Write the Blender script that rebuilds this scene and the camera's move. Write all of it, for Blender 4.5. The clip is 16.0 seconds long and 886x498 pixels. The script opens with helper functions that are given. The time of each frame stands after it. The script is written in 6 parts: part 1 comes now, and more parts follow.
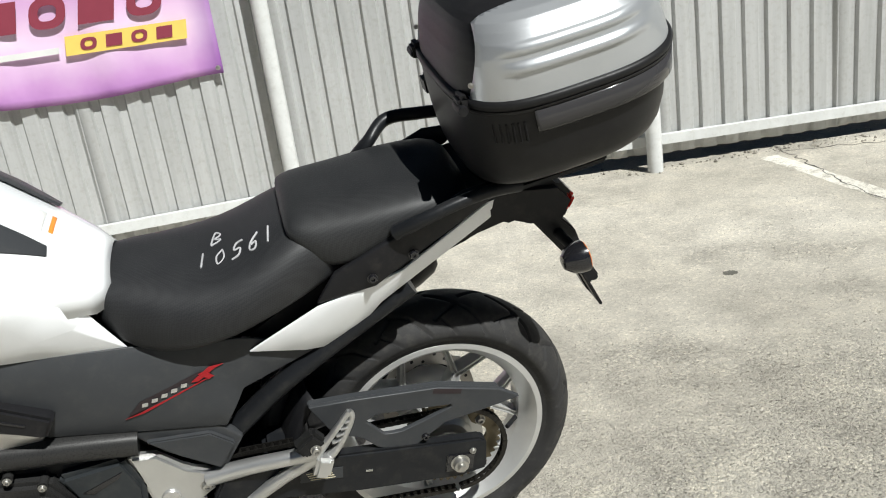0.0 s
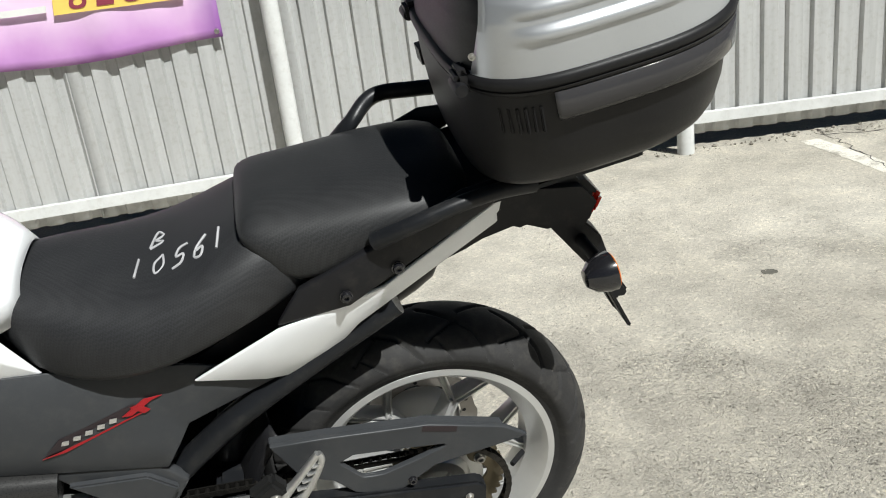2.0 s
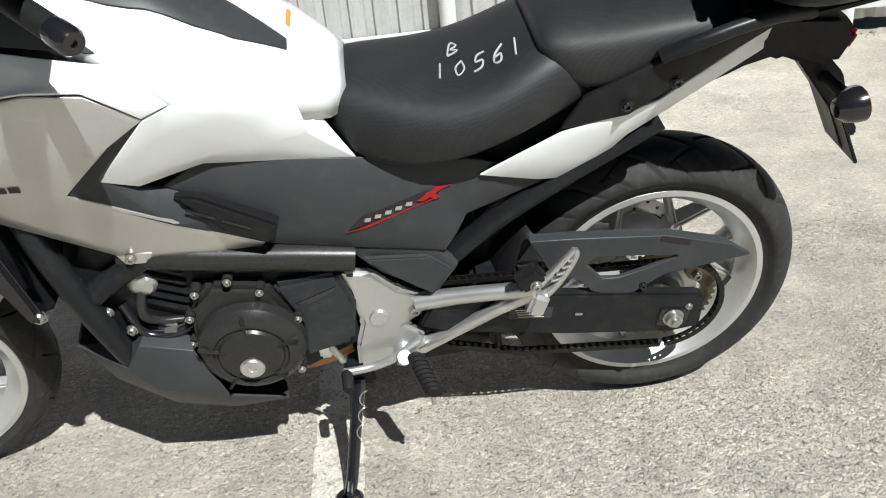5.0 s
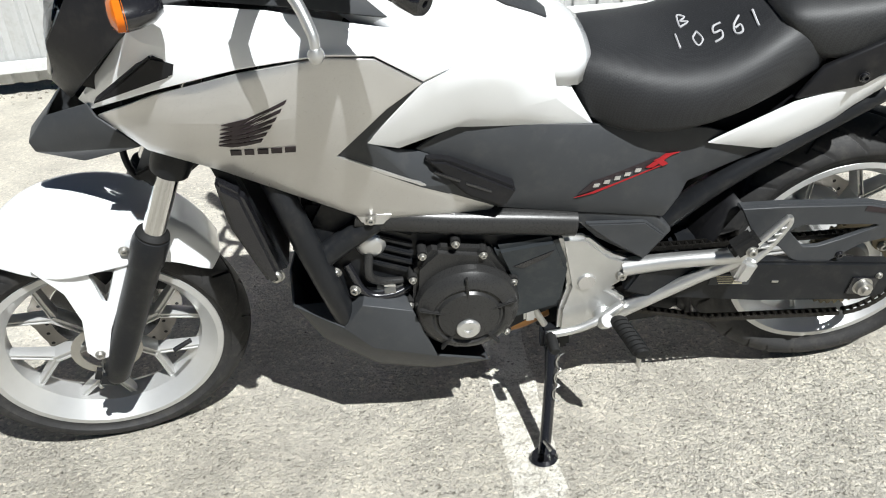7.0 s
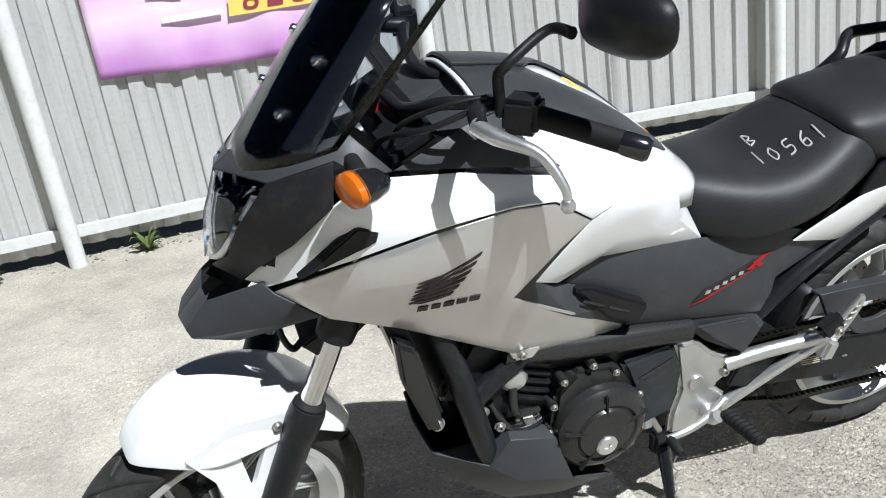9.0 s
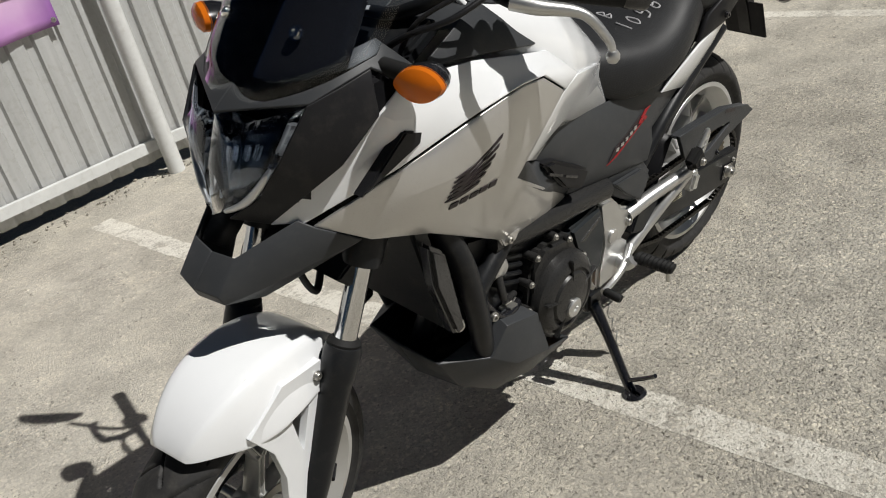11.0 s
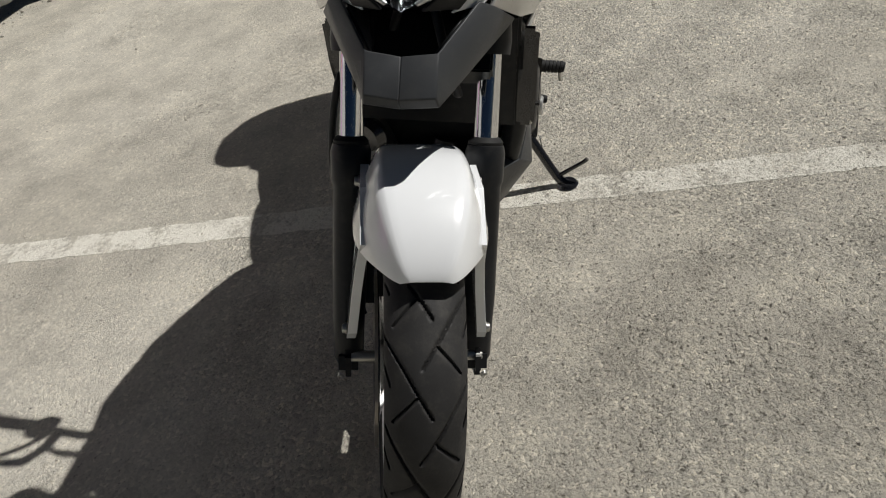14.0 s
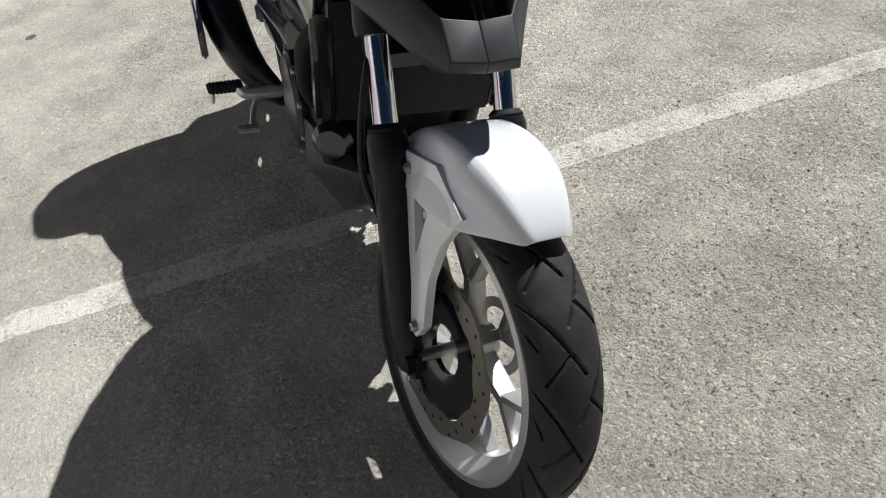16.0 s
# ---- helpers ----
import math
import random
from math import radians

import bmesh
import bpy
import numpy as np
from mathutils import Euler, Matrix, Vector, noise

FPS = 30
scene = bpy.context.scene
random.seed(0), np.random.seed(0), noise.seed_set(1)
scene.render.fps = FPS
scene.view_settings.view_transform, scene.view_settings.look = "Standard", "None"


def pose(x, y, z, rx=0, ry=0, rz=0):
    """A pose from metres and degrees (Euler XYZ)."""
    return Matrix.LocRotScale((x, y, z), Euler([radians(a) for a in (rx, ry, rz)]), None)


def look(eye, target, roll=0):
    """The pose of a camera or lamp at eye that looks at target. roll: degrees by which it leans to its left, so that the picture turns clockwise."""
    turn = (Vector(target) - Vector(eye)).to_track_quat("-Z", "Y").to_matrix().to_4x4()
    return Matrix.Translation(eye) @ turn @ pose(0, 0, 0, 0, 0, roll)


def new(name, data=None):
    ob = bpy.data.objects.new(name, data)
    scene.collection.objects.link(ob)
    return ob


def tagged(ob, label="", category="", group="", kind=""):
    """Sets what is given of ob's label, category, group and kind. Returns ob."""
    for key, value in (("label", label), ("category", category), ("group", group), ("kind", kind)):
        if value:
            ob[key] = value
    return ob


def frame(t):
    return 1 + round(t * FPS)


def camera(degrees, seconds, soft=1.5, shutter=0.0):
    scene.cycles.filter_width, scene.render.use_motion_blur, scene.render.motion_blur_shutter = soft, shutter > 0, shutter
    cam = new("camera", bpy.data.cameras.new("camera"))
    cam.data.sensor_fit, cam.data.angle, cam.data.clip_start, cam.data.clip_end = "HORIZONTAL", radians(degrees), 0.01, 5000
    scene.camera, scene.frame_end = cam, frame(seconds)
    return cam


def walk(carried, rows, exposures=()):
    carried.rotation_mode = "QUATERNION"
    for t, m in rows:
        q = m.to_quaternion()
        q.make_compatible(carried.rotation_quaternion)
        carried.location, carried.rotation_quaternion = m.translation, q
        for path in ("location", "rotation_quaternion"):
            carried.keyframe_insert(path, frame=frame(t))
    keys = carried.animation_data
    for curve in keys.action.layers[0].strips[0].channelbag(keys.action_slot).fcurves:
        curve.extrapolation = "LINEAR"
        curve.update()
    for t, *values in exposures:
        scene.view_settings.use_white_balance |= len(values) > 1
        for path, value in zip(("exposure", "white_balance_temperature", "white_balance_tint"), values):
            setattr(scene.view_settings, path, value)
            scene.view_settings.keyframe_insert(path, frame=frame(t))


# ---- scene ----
cam = camera(55.2, 16.0, soft=1.05)
PATH = [
    (0, (-0.269, -1.718, 1.269), (0.094, 0.145, 0.637), -8.2),
    (0.5, (-0.199, -1.57, 1.284), (0.164, 0.311, 0.708), -8.3),
    (1, (-0.144, -1.455, 1.274), (0.219, 0.426, 0.7), -8.2),
    (1.5, (-0.155, -1.421, 1.255), (0.205, 0.449, 0.645), -7.8),
    (2, (-0.166, -1.423, 1.224), (0.142, 0.429, 0.533), -7.3),
    (2.5, (-0.166, -1.439, 1.189), (0.052, 0.377, 0.38), -6.9),
    (3, (-0.194, -1.475, 1.173), (-0.063, 0.319, 0.299), -6.3),
    (3.5, (-0.278, -1.534, 1.182), (-0.21, 0.267, 0.315), -5.5),
    (3.7, (-0.318, -1.561, 1.187), (-0.266, 0.246, 0.331), -5.3),
    (5.8, (-0.652, -1.584, 1.2), (-0.553, 0.176, 0.257), -6.2),
    (6, (-0.701, -1.576, 1.202), (-0.635, 0.184, 0.253), -6.6),
    (6.5, (-0.797, -1.573, 1.205), (-0.78, 0.187, 0.255), -6.3),
    (7, (-0.915, -1.61, 1.218), (-0.83, 0.159, 0.288), -5.2),
    (7.5, (-1.072, -1.676, 1.238), (-0.91, 0.103, 0.34), -4.1),
    (8, (-1.189, -1.692, 1.247), (-0.961, 0.105, 0.4), -3.3),
    (8.5, (-1.32, -1.628, 1.288), (-0.981, 0.197, 0.543), -5.4),
    (8.7, (-1.371, -1.599, 1.318), (-0.977, 0.232, 0.616), -6.9),
    (10.8, (-1.965, -1.365, 1.324), (-0.84, 0.06, 0.486), -13.6),
    (11, (-2.017, -1.305, 1.317), (-0.863, 0.073, 0.439), -14.7),
    (11.5, (-2.125, -1.199, 1.308), (-0.881, 0.038, 0.347), -15.9),
    (12, (-2.304, -1.092, 1.314), (-0.968, -0.006, 0.298), -17.1),
    (12.5, (-2.404, -0.961, 1.309), (-1.038, 0.023, 0.229), -17.6),
    (13, (-2.442, -0.754, 1.284), (-1.086, 0.109, 0.094), -19.1),
    (13.5, (-2.477, -0.611, 1.284), (-1.069, 0.072, 0.039), -19.2),
    (14, (-2.585, -0.436, 1.315), (-1.049, 0.007, 0.113), -15.7),
    (14.5, (-2.623, -0.315, 1.339), (-0.999, -0.064, 0.199), -13.0),
    (15, (-2.571, -0.119, 1.333), (-0.938, -0.028, 0.181), -13.0),
    (15.5, (-2.49, 0.031, 1.31), (-0.942, -0.083, 0.049), -11.1),
    (16, (-2.577, 0.185, 1.306), (-1.031, -0.121, 0.075), -10.8),
]
walk(cam, [(t, look(eye, target, roll)) for t, eye, target, roll in PATH],
     exposures=[(0.0, 0.22, 6300, 7), (2.0, 0.22, 6300, 7), (3.7, 0.4, 6250, 7), (6.0, 0.34, 6200, 8), (7.0, 0.55, 6150, 8), (8.2, 0.67, 6000, 8), (8.7, 0.5, 5950, 8),
                (10.7, -0.24, 6450, 10), (11.5, -0.3, 6600, 10), (12.2, -0.5, 6650, 10), (13.0, -0.84, 6650, 10), (13.6, -0.58, 6600, 10), (14.4, -0.18, 6400, 10), (16.0, 0.1, 6150, 10)])

# ---- light ----
SUN = Vector((0.355, -0.752, 1.0)).normalized()
elev = math.asin(SUN.z)
sun = new("sun", bpy.data.lights.new("sun", "SUN"))
sun.data.energy, sun.data.angle, sun.data.color = 5.0, radians(0.53), (1.0, 0.98, 0.94)
sun.matrix_world = look(SUN * 20, (0, 0, 0))
world = bpy.data.worlds.new("sky")
scene.world = world
world.use_nodes = True
wn = world.node_tree.nodes
sky = wn.new("ShaderNodeTexSky")
sky.sky_type, sky.sun_disc = "NISHITA", False
sky.altitude, sky.dust_density, sky.ozone_density = 1500, 0.1, 7.0
sky.sun_elevation, sky.sun_rotation = elev, math.atan2(SUN.x, SUN.y)
world.node_tree.links.new(sky.outputs[0], wn["Background"].inputs[0])
wn["Background"].inputs[1].default_value = 0.0095


# ---- materials ----
def nodes_of(name):
    m = bpy.data.materials.new(name)
    m.use_nodes = True
    nt = m.node_tree
    return m, nt, nt.nodes["Principled BSDF"], nt.nodes, nt.links


def noise_node(nt, scale, detail=4.0, rough=0.6, vec=None):
    n = nt.nodes.new("ShaderNodeTexNoise")
    n.inputs["Scale"].default_value, n.inputs["Detail"].default_value, n.inputs["Roughness"].default_value = scale, detail, rough
    if vec is None:
        tc = nt.nodes.new("ShaderNodeTexCoord")
        vec = tc.outputs["Object"]
    nt.links.new(vec, n.inputs["Vector"])
    return n


def ramp_node(nt, fac, stops):
    r = nt.nodes.new("ShaderNodeValToRGB")
    el = r.color_ramp.elements
    while len(el) < len(stops):
        el.new(0.5)
    for e, (p, c) in zip(el, stops):
        e.position, e.color = p, (*c, 1) if len(c) == 3 else c
    nt.links.new(fac, r.inputs[0])
    return r


def mix_node(nt, fac, a, b, kind="MIX"):
    m = nt.nodes.new("ShaderNodeMix")
    m.data_type, m.blend_type = "RGBA", kind
    for sock, v in ((m.inputs[0], fac), (m.inputs[6], a), (m.inputs[7], b)):
        if isinstance(v, (int, float)):
            sock.default_value = v
        elif isinstance(v, tuple):
            sock.default_value = (*v, 1)
        else:
            nt.links.new(v, sock)
    return m.outputs[2]


def bump_node(nt, height, strength, dist, normal=None):
    b = nt.nodes.new("ShaderNodeBump")
    b.inputs["Strength"].default_value, b.inputs["Distance"].default_value = strength, dist
    nt.links.new(height, b.inputs["Height"])
    if normal is not None:
        nt.links.new(normal, b.inputs["Normal"])
    return b.outputs[0]


def surface(name, base, rough, metal=0.0, vary=0.12, grain=180.0, bump=0.15, dist=0.0006, coat=0.0, broad=9.0, dust=0.0):
    """A painted, plastic or metal surface: colour and gloss vary on a broad and a fine scale."""
    m, nt, p, nd, lk = nodes_of(name)
    big, fine = noise_node(nt, broad, 5), noise_node(nt, grain, 3)
    lo = tuple(max(0, c * (1 - vary)) for c in base)
    hi = tuple(min(1, c * (1 + vary)) for c in base)
    col = ramp_node(nt, big.outputs[0], [(0.3, lo), (0.7, hi)]).outputs[0]
    if dust:
        d = ramp_node(nt, noise_node(nt, 30, 6, 0.7).outputs[0], [(0.5, (0, 0, 0)), (0.78, (dust, dust, dust))]).outputs[0]
        col = mix_node(nt, d, col, (0.32, 0.29, 0.24))
    lk.new(col, p.inputs["Base Color"])
    rr = ramp_node(nt, fine.outputs[0], [(0.3, (max(0, rough - 0.07),) * 3), (0.7, (min(1, rough + 0.07),) * 3)])
    lk.new(rr.outputs[0], p.inputs["Roughness"])
    p.inputs["Metallic"].default_value = metal
    p.inputs["Coat Weight"].default_value = coat
    p.inputs["Specular IOR Level"].default_value = 0.26 if not coat else 0.5
    p.inputs["Coat Roughness"].default_value = 0.06
    if bump:
        lk.new(bump_node(nt, fine.outputs[0], bump, dist), p.inputs["Normal"])
    return m


def math_node(nt, op, a, b, c=None):
    m = nt.nodes.new("ShaderNodeMath")
    m.operation = op
    for sock, v in zip(m.inputs, (a, b, c)):
        if isinstance(v, (int, float)):
            sock.default_value = v
        elif v is not None:
            nt.links.new(v, sock)
    return m.outputs[0]


def grey(v):
    return (v, v, v)


def ground_colour(nt):
    """Sun-bleached old asphalt: dusty worn patches, ravelled patches with open pits and stones. Gives colour and height."""
    tc = nt.nodes.new("ShaderNodeTexCoord")
    v = tc.outputs["Object"]
    broad = noise_node(nt, 0.55, 6, 0.62, v)
    mid = noise_node(nt, 4.5, 7, 0.68, v)
    fine = noise_node(nt, 120, 6, 0.8, v)
    base = ramp_node(nt, broad.outputs[0], [(0.34, (0.425, 0.396, 0.338)), (0.5, (0.54, 0.507, 0.438)), (0.64, (0.64, 0.605, 0.53))]).outputs[0]
    patch = ramp_node(nt, mid.outputs[0], [(0.3, grey(0.8)), (0.5, grey(1)), (0.72, (1.18, 1.17, 1.14))]).outputs[0]
    c = mix_node(nt, 1.0, base, patch, "MULTIPLY")
    # ravelled areas: broad noise, and less of it on the dusty side towards the fence
    sep = nt.nodes.new("ShaderNodeSeparateXYZ")
    nt.links.new(v, sep.inputs[0])
    side = ramp_node(nt, math_node(nt, "MULTIPLY_ADD", sep.outputs["Y"], 0.25, 0.5), [(0.42, grey(0.0)), (0.72, grey(0.2))]).outputs[0]
    where = math_node(nt, "SUBTRACT", noise_node(nt, 1.3, 5, 0.65, v).outputs[0], side)
    ravel = ramp_node(nt, where, [(0.33, grey(0.12)), (0.54, grey(0.85))]).outputs[0]
    # stones of the mix, each with a shade and a height of its own
    vor = nt.nodes.new("ShaderNodeTexVoronoi")
    vor.inputs["Scale"].default_value = 125
    nt.links.new(mix_node(nt, 0.02, v, noise_node(nt, 60, 4, 0.6, v).outputs["Color"], "ADD"), vor.inputs["Vector"])
    shade = nt.nodes.new("ShaderNodeSeparateColor")
    nt.links.new(vor.outputs["Color"], shade.inputs[0])
    stones = ramp_node(nt, shade.outputs[0], [(0.05, grey(0.78)), (0.4, (1.04, 1.035, 1.02)), (0.85, (1.2, 1.19, 1.16)), (0.97, (1.6, 1.58, 1.53))]).outputs[0]
    c = mix_node(nt, 1.0, c, mix_node(nt, math_node(nt, "MULTIPLY_ADD", ravel, 0.6, 0.35), (1, 1, 1), stones), "MULTIPLY")
    # open pits between them, of two sizes; the shade inside is put into the colour
    n1, n2 = noise_node(nt, 78, 6, 0.7, v), noise_node(nt, 30, 7, 0.74, v)
    pit1 = ramp_node(nt, n1.outputs[0], [(0.34, grey(0.0)), (0.42, grey(1.0))]).outputs[0]
    pit2 = ramp_node(nt, n2.outputs[0], [(0.32, grey(0.0)), (0.38, grey(1.0))]).outputs[0]
    pits = math_node(nt, "MULTIPLY", pit1, pit2)
    dark = ramp_node(nt, pits, [(0.0, (0.34, 0.32, 0.29)), (0.7, grey(1.0))]).outputs[0]
    c = mix_node(nt, 1.0, c, mix_node(nt, ravel, (1, 1, 1), dark), "MULTIPLY")
    pores = ramp_node(nt, fine.outputs[0], [(0.34, (0.55, 0.54, 0.52)), (0.44, grey(1)), (0.62, grey(1)), (0.74, (1.2, 1.19, 1.16))]).outputs[0]
    c = mix_node(nt, 1.0, c, pores, "MULTIPLY")
    dome = math_node(nt, "MULTIPLY_ADD", vor.outputs["Distance"], -0.8, math_node(nt, "MULTIPLY", shade.outputs[1], 0.9))
    h = math_node(nt, "MULTIPLY", math_node(nt, "MULTIPLY_ADD", pits, 1.9, math_node(nt, "MULTIPLY_ADD", n2.outputs[0], 1.6, dome)), ravel)
    h = math_node(nt, "MULTIPLY_ADD", fine.outputs[0], 0.9, h)
    return c, h, pits, ravel


def ground_material():
    m, nt, p, nd, lk = nodes_of("weathered_asphalt")
    c, h, pits, ravel = ground_colour(nt)
    lk.new(c, p.inputs["Base Color"])
    p.inputs["Roughness"].default_value = 0.9
    p.inputs["Specular IOR Level"].default_value = 0.3
    lk.new(bump_node(nt, h, 1.0, 0.006), p.inputs["Normal"])
    return m


def line_material():
    m, nt, p, nd, lk = nodes_of("worn_road_paint")
    c, h, pits, ravel = ground_colour(nt)
    wear = noise_node(nt, 9, 8, 0.78)
    w2 = noise_node(nt, 70, 4, 0.7)
    s = nd.new("ShaderNodeMath")
    s.operation = "MULTIPLY_ADD"
    lk.new(w2.outputs[0], s.inputs[0])
    s.inputs[1].default_value = 0.5
    lk.new(wear.outputs[0], s.inputs[2])
    mask = ramp_node(nt, s.outputs[0], [(0.66, grey(0.04)), (0.78, grey(0.9))]).outputs[0]
    mask = math_node(nt, "MULTIPLY", mask, math_node(nt, "MULTIPLY_ADD", pits, 0.5, 0.5))
    lk.new(mix_node(nt, mask, c, (0.82, 0.79, 0.7)), p.inputs["Base Color"])
    p.inputs["Roughness"].default_value = 0.8
    lk.new(bump_node(nt, h, 0.8, 0.006), p.inputs["Normal"])
    return m


def seat_material(name, base, rough):
    """Vinyl with a fine woven emboss."""
    m, nt, p, nd, lk = nodes_of(name)
    tc = nd.new("ShaderNodeTexCoord")
    ch = nd.new("ShaderNodeTexChecker")
    ch.inputs["Scale"].default_value = 290
    rot = nd.new("ShaderNodeMapping")
    rot.inputs["Rotation"].default_value = (0.5, 0.35, 0.78)
    lk.new(tc.outputs["Object"], rot.inputs[0])
    lk.new(rot.outputs[0], ch.inputs["Vector"])
    ch.inputs[1].default_value, ch.inputs[2].default_value = (*[b * 1.2 for b in base], 1), (*[b * 0.85 for b in base], 1)
    dirt = ramp_node(nt, noise_node(nt, 7, 6, 0.65).outputs[0], [(0.35, (0.85, 0.85, 0.85)), (0.75, (1.35, 1.33, 1.28))]).outputs[0]
    lk.new(mix_node(nt, 1.0, ch.outputs[0], dirt, "MULTIPLY"), p.inputs["Base Color"])
    p.inputs["Roughness"].default_value = rough
    p.inputs["Specular IOR Level"].default_value = 0.34
    lk.new(bump_node(nt, ch.outputs["Fac"], 0.25, 0.0006, bump_node(nt, noise_node(nt, 420, 2).outputs[0], 0.2, 0.0004)), p.inputs["Normal"])
    return m


def glass_material(name, colour, rough=0.02, ior=1.45, trans=1.0):
    m, nt, p, nd, lk = nodes_of(name)
    p.inputs["Base Color"].default_value = (*colour, 1)
    p.inputs["Roughness"].default_value = rough
    p.inputs["Transmission Weight"].default_value = trans
    p.inputs["IOR"].default_value = ior
    return m


def clear_sheet(name, colour):
    m, nt, p, nd, lk = nodes_of(name)
    see, gloss, mix, fr = nd.new("ShaderNodeBsdfTransparent"), nd.new("ShaderNodeBsdfGlossy"), nd.new("ShaderNodeMixShader"), nd.new("ShaderNodeFresnel")
    see.inputs[0].default_value = (*colour, 1)
    gloss.inputs["Roughness"].default_value = 0.03
    fr.inputs["IOR"].default_value = 1.42
    lk.new(fr.outputs[0], mix.inputs[0])
    lk.new(see.outputs[0], mix.inputs[1])
    lk.new(gloss.outputs[0], mix.inputs[2])
    lk.new(mix.outputs[0], nd["Material Output"].inputs[0])
    nd.remove(p)
    return m


def fence_material():
    m, nt, p, nd, lk = nodes_of("galvanised_sheet")
    streak = nd.new("ShaderNodeMapping")
    tc = nd.new("ShaderNodeTexCoord")
    lk.new(tc.outputs["Object"], streak.inputs[0])
    streak.inputs["Scale"].default_value = (9, 9, 0.5)
    n1 = noise_node(nt, 2.2, 6, 0.6, streak.outputs[0])
    n2 = noise_node(nt, 40, 4, 0.6)
    c = ramp_node(nt, n1.outputs[0], [(0.3, (0.43, 0.435, 0.43)), (0.65, (0.53, 0.535, 0.53))]).outputs[0]
    spots = ramp_node(nt, n2.outputs[0], [(0.3, (0.9, 0.89, 0.87)), (0.5, (1, 1, 1))]).outputs[0]
    lk.new(mix_node(nt, 1.0, c, spots, "MULTIPLY"), p.inputs["Base Color"])
    p.inputs["Metallic"].default_value = 0.25
    p.inputs["Roughness"].default_value = 0.48
    lk.new(bump_node(nt, n2.outputs[0], 0.08, 0.002), p.inputs["Normal"])
    return m


def banner_material():
    m, nt, p, nd, lk = nodes_of("printed_banner")
    tc = nd.new("ShaderNodeTexCoord")
    sep = nd.new("ShaderNodeSeparateXYZ")
    lk.new(tc.outputs["Generated"], sep.inputs[0])
    warp = noise_node(nt, 1.4, 5, 0.6)
    s = nd.new("ShaderNodeMath")
    s.operation = "MULTIPLY_ADD"
    lk.new(warp.outputs[0], s.inputs[0])
    s.inputs[1].default_value = 0.5
    lk.new(sep.outputs["Z"], s.inputs[2])
    c = ramp_node(nt, s.outputs[0], [(0.2, (0.35, 0.13, 0.42)), (0.36, (0.55, 0.3, 0.58)), (0.62, (0.8, 0.62, 0.78)), (0.9, (0.66, 0.4, 0.66))]).outputs[0]
    # the shadow over the right end is painted into the print colour
    edge = ramp_node(nt, sep.outputs["X"], [(0.9, (1, 1, 1)), (1.0, (0.5, 0.36, 0.62))]).outputs[0]
    lk.new(mix_node(nt, 1.0, c, edge, "MULTIPLY"), p.inputs["Base Color"])
    p.inputs["Roughness"].default_value = 0.42
    return m


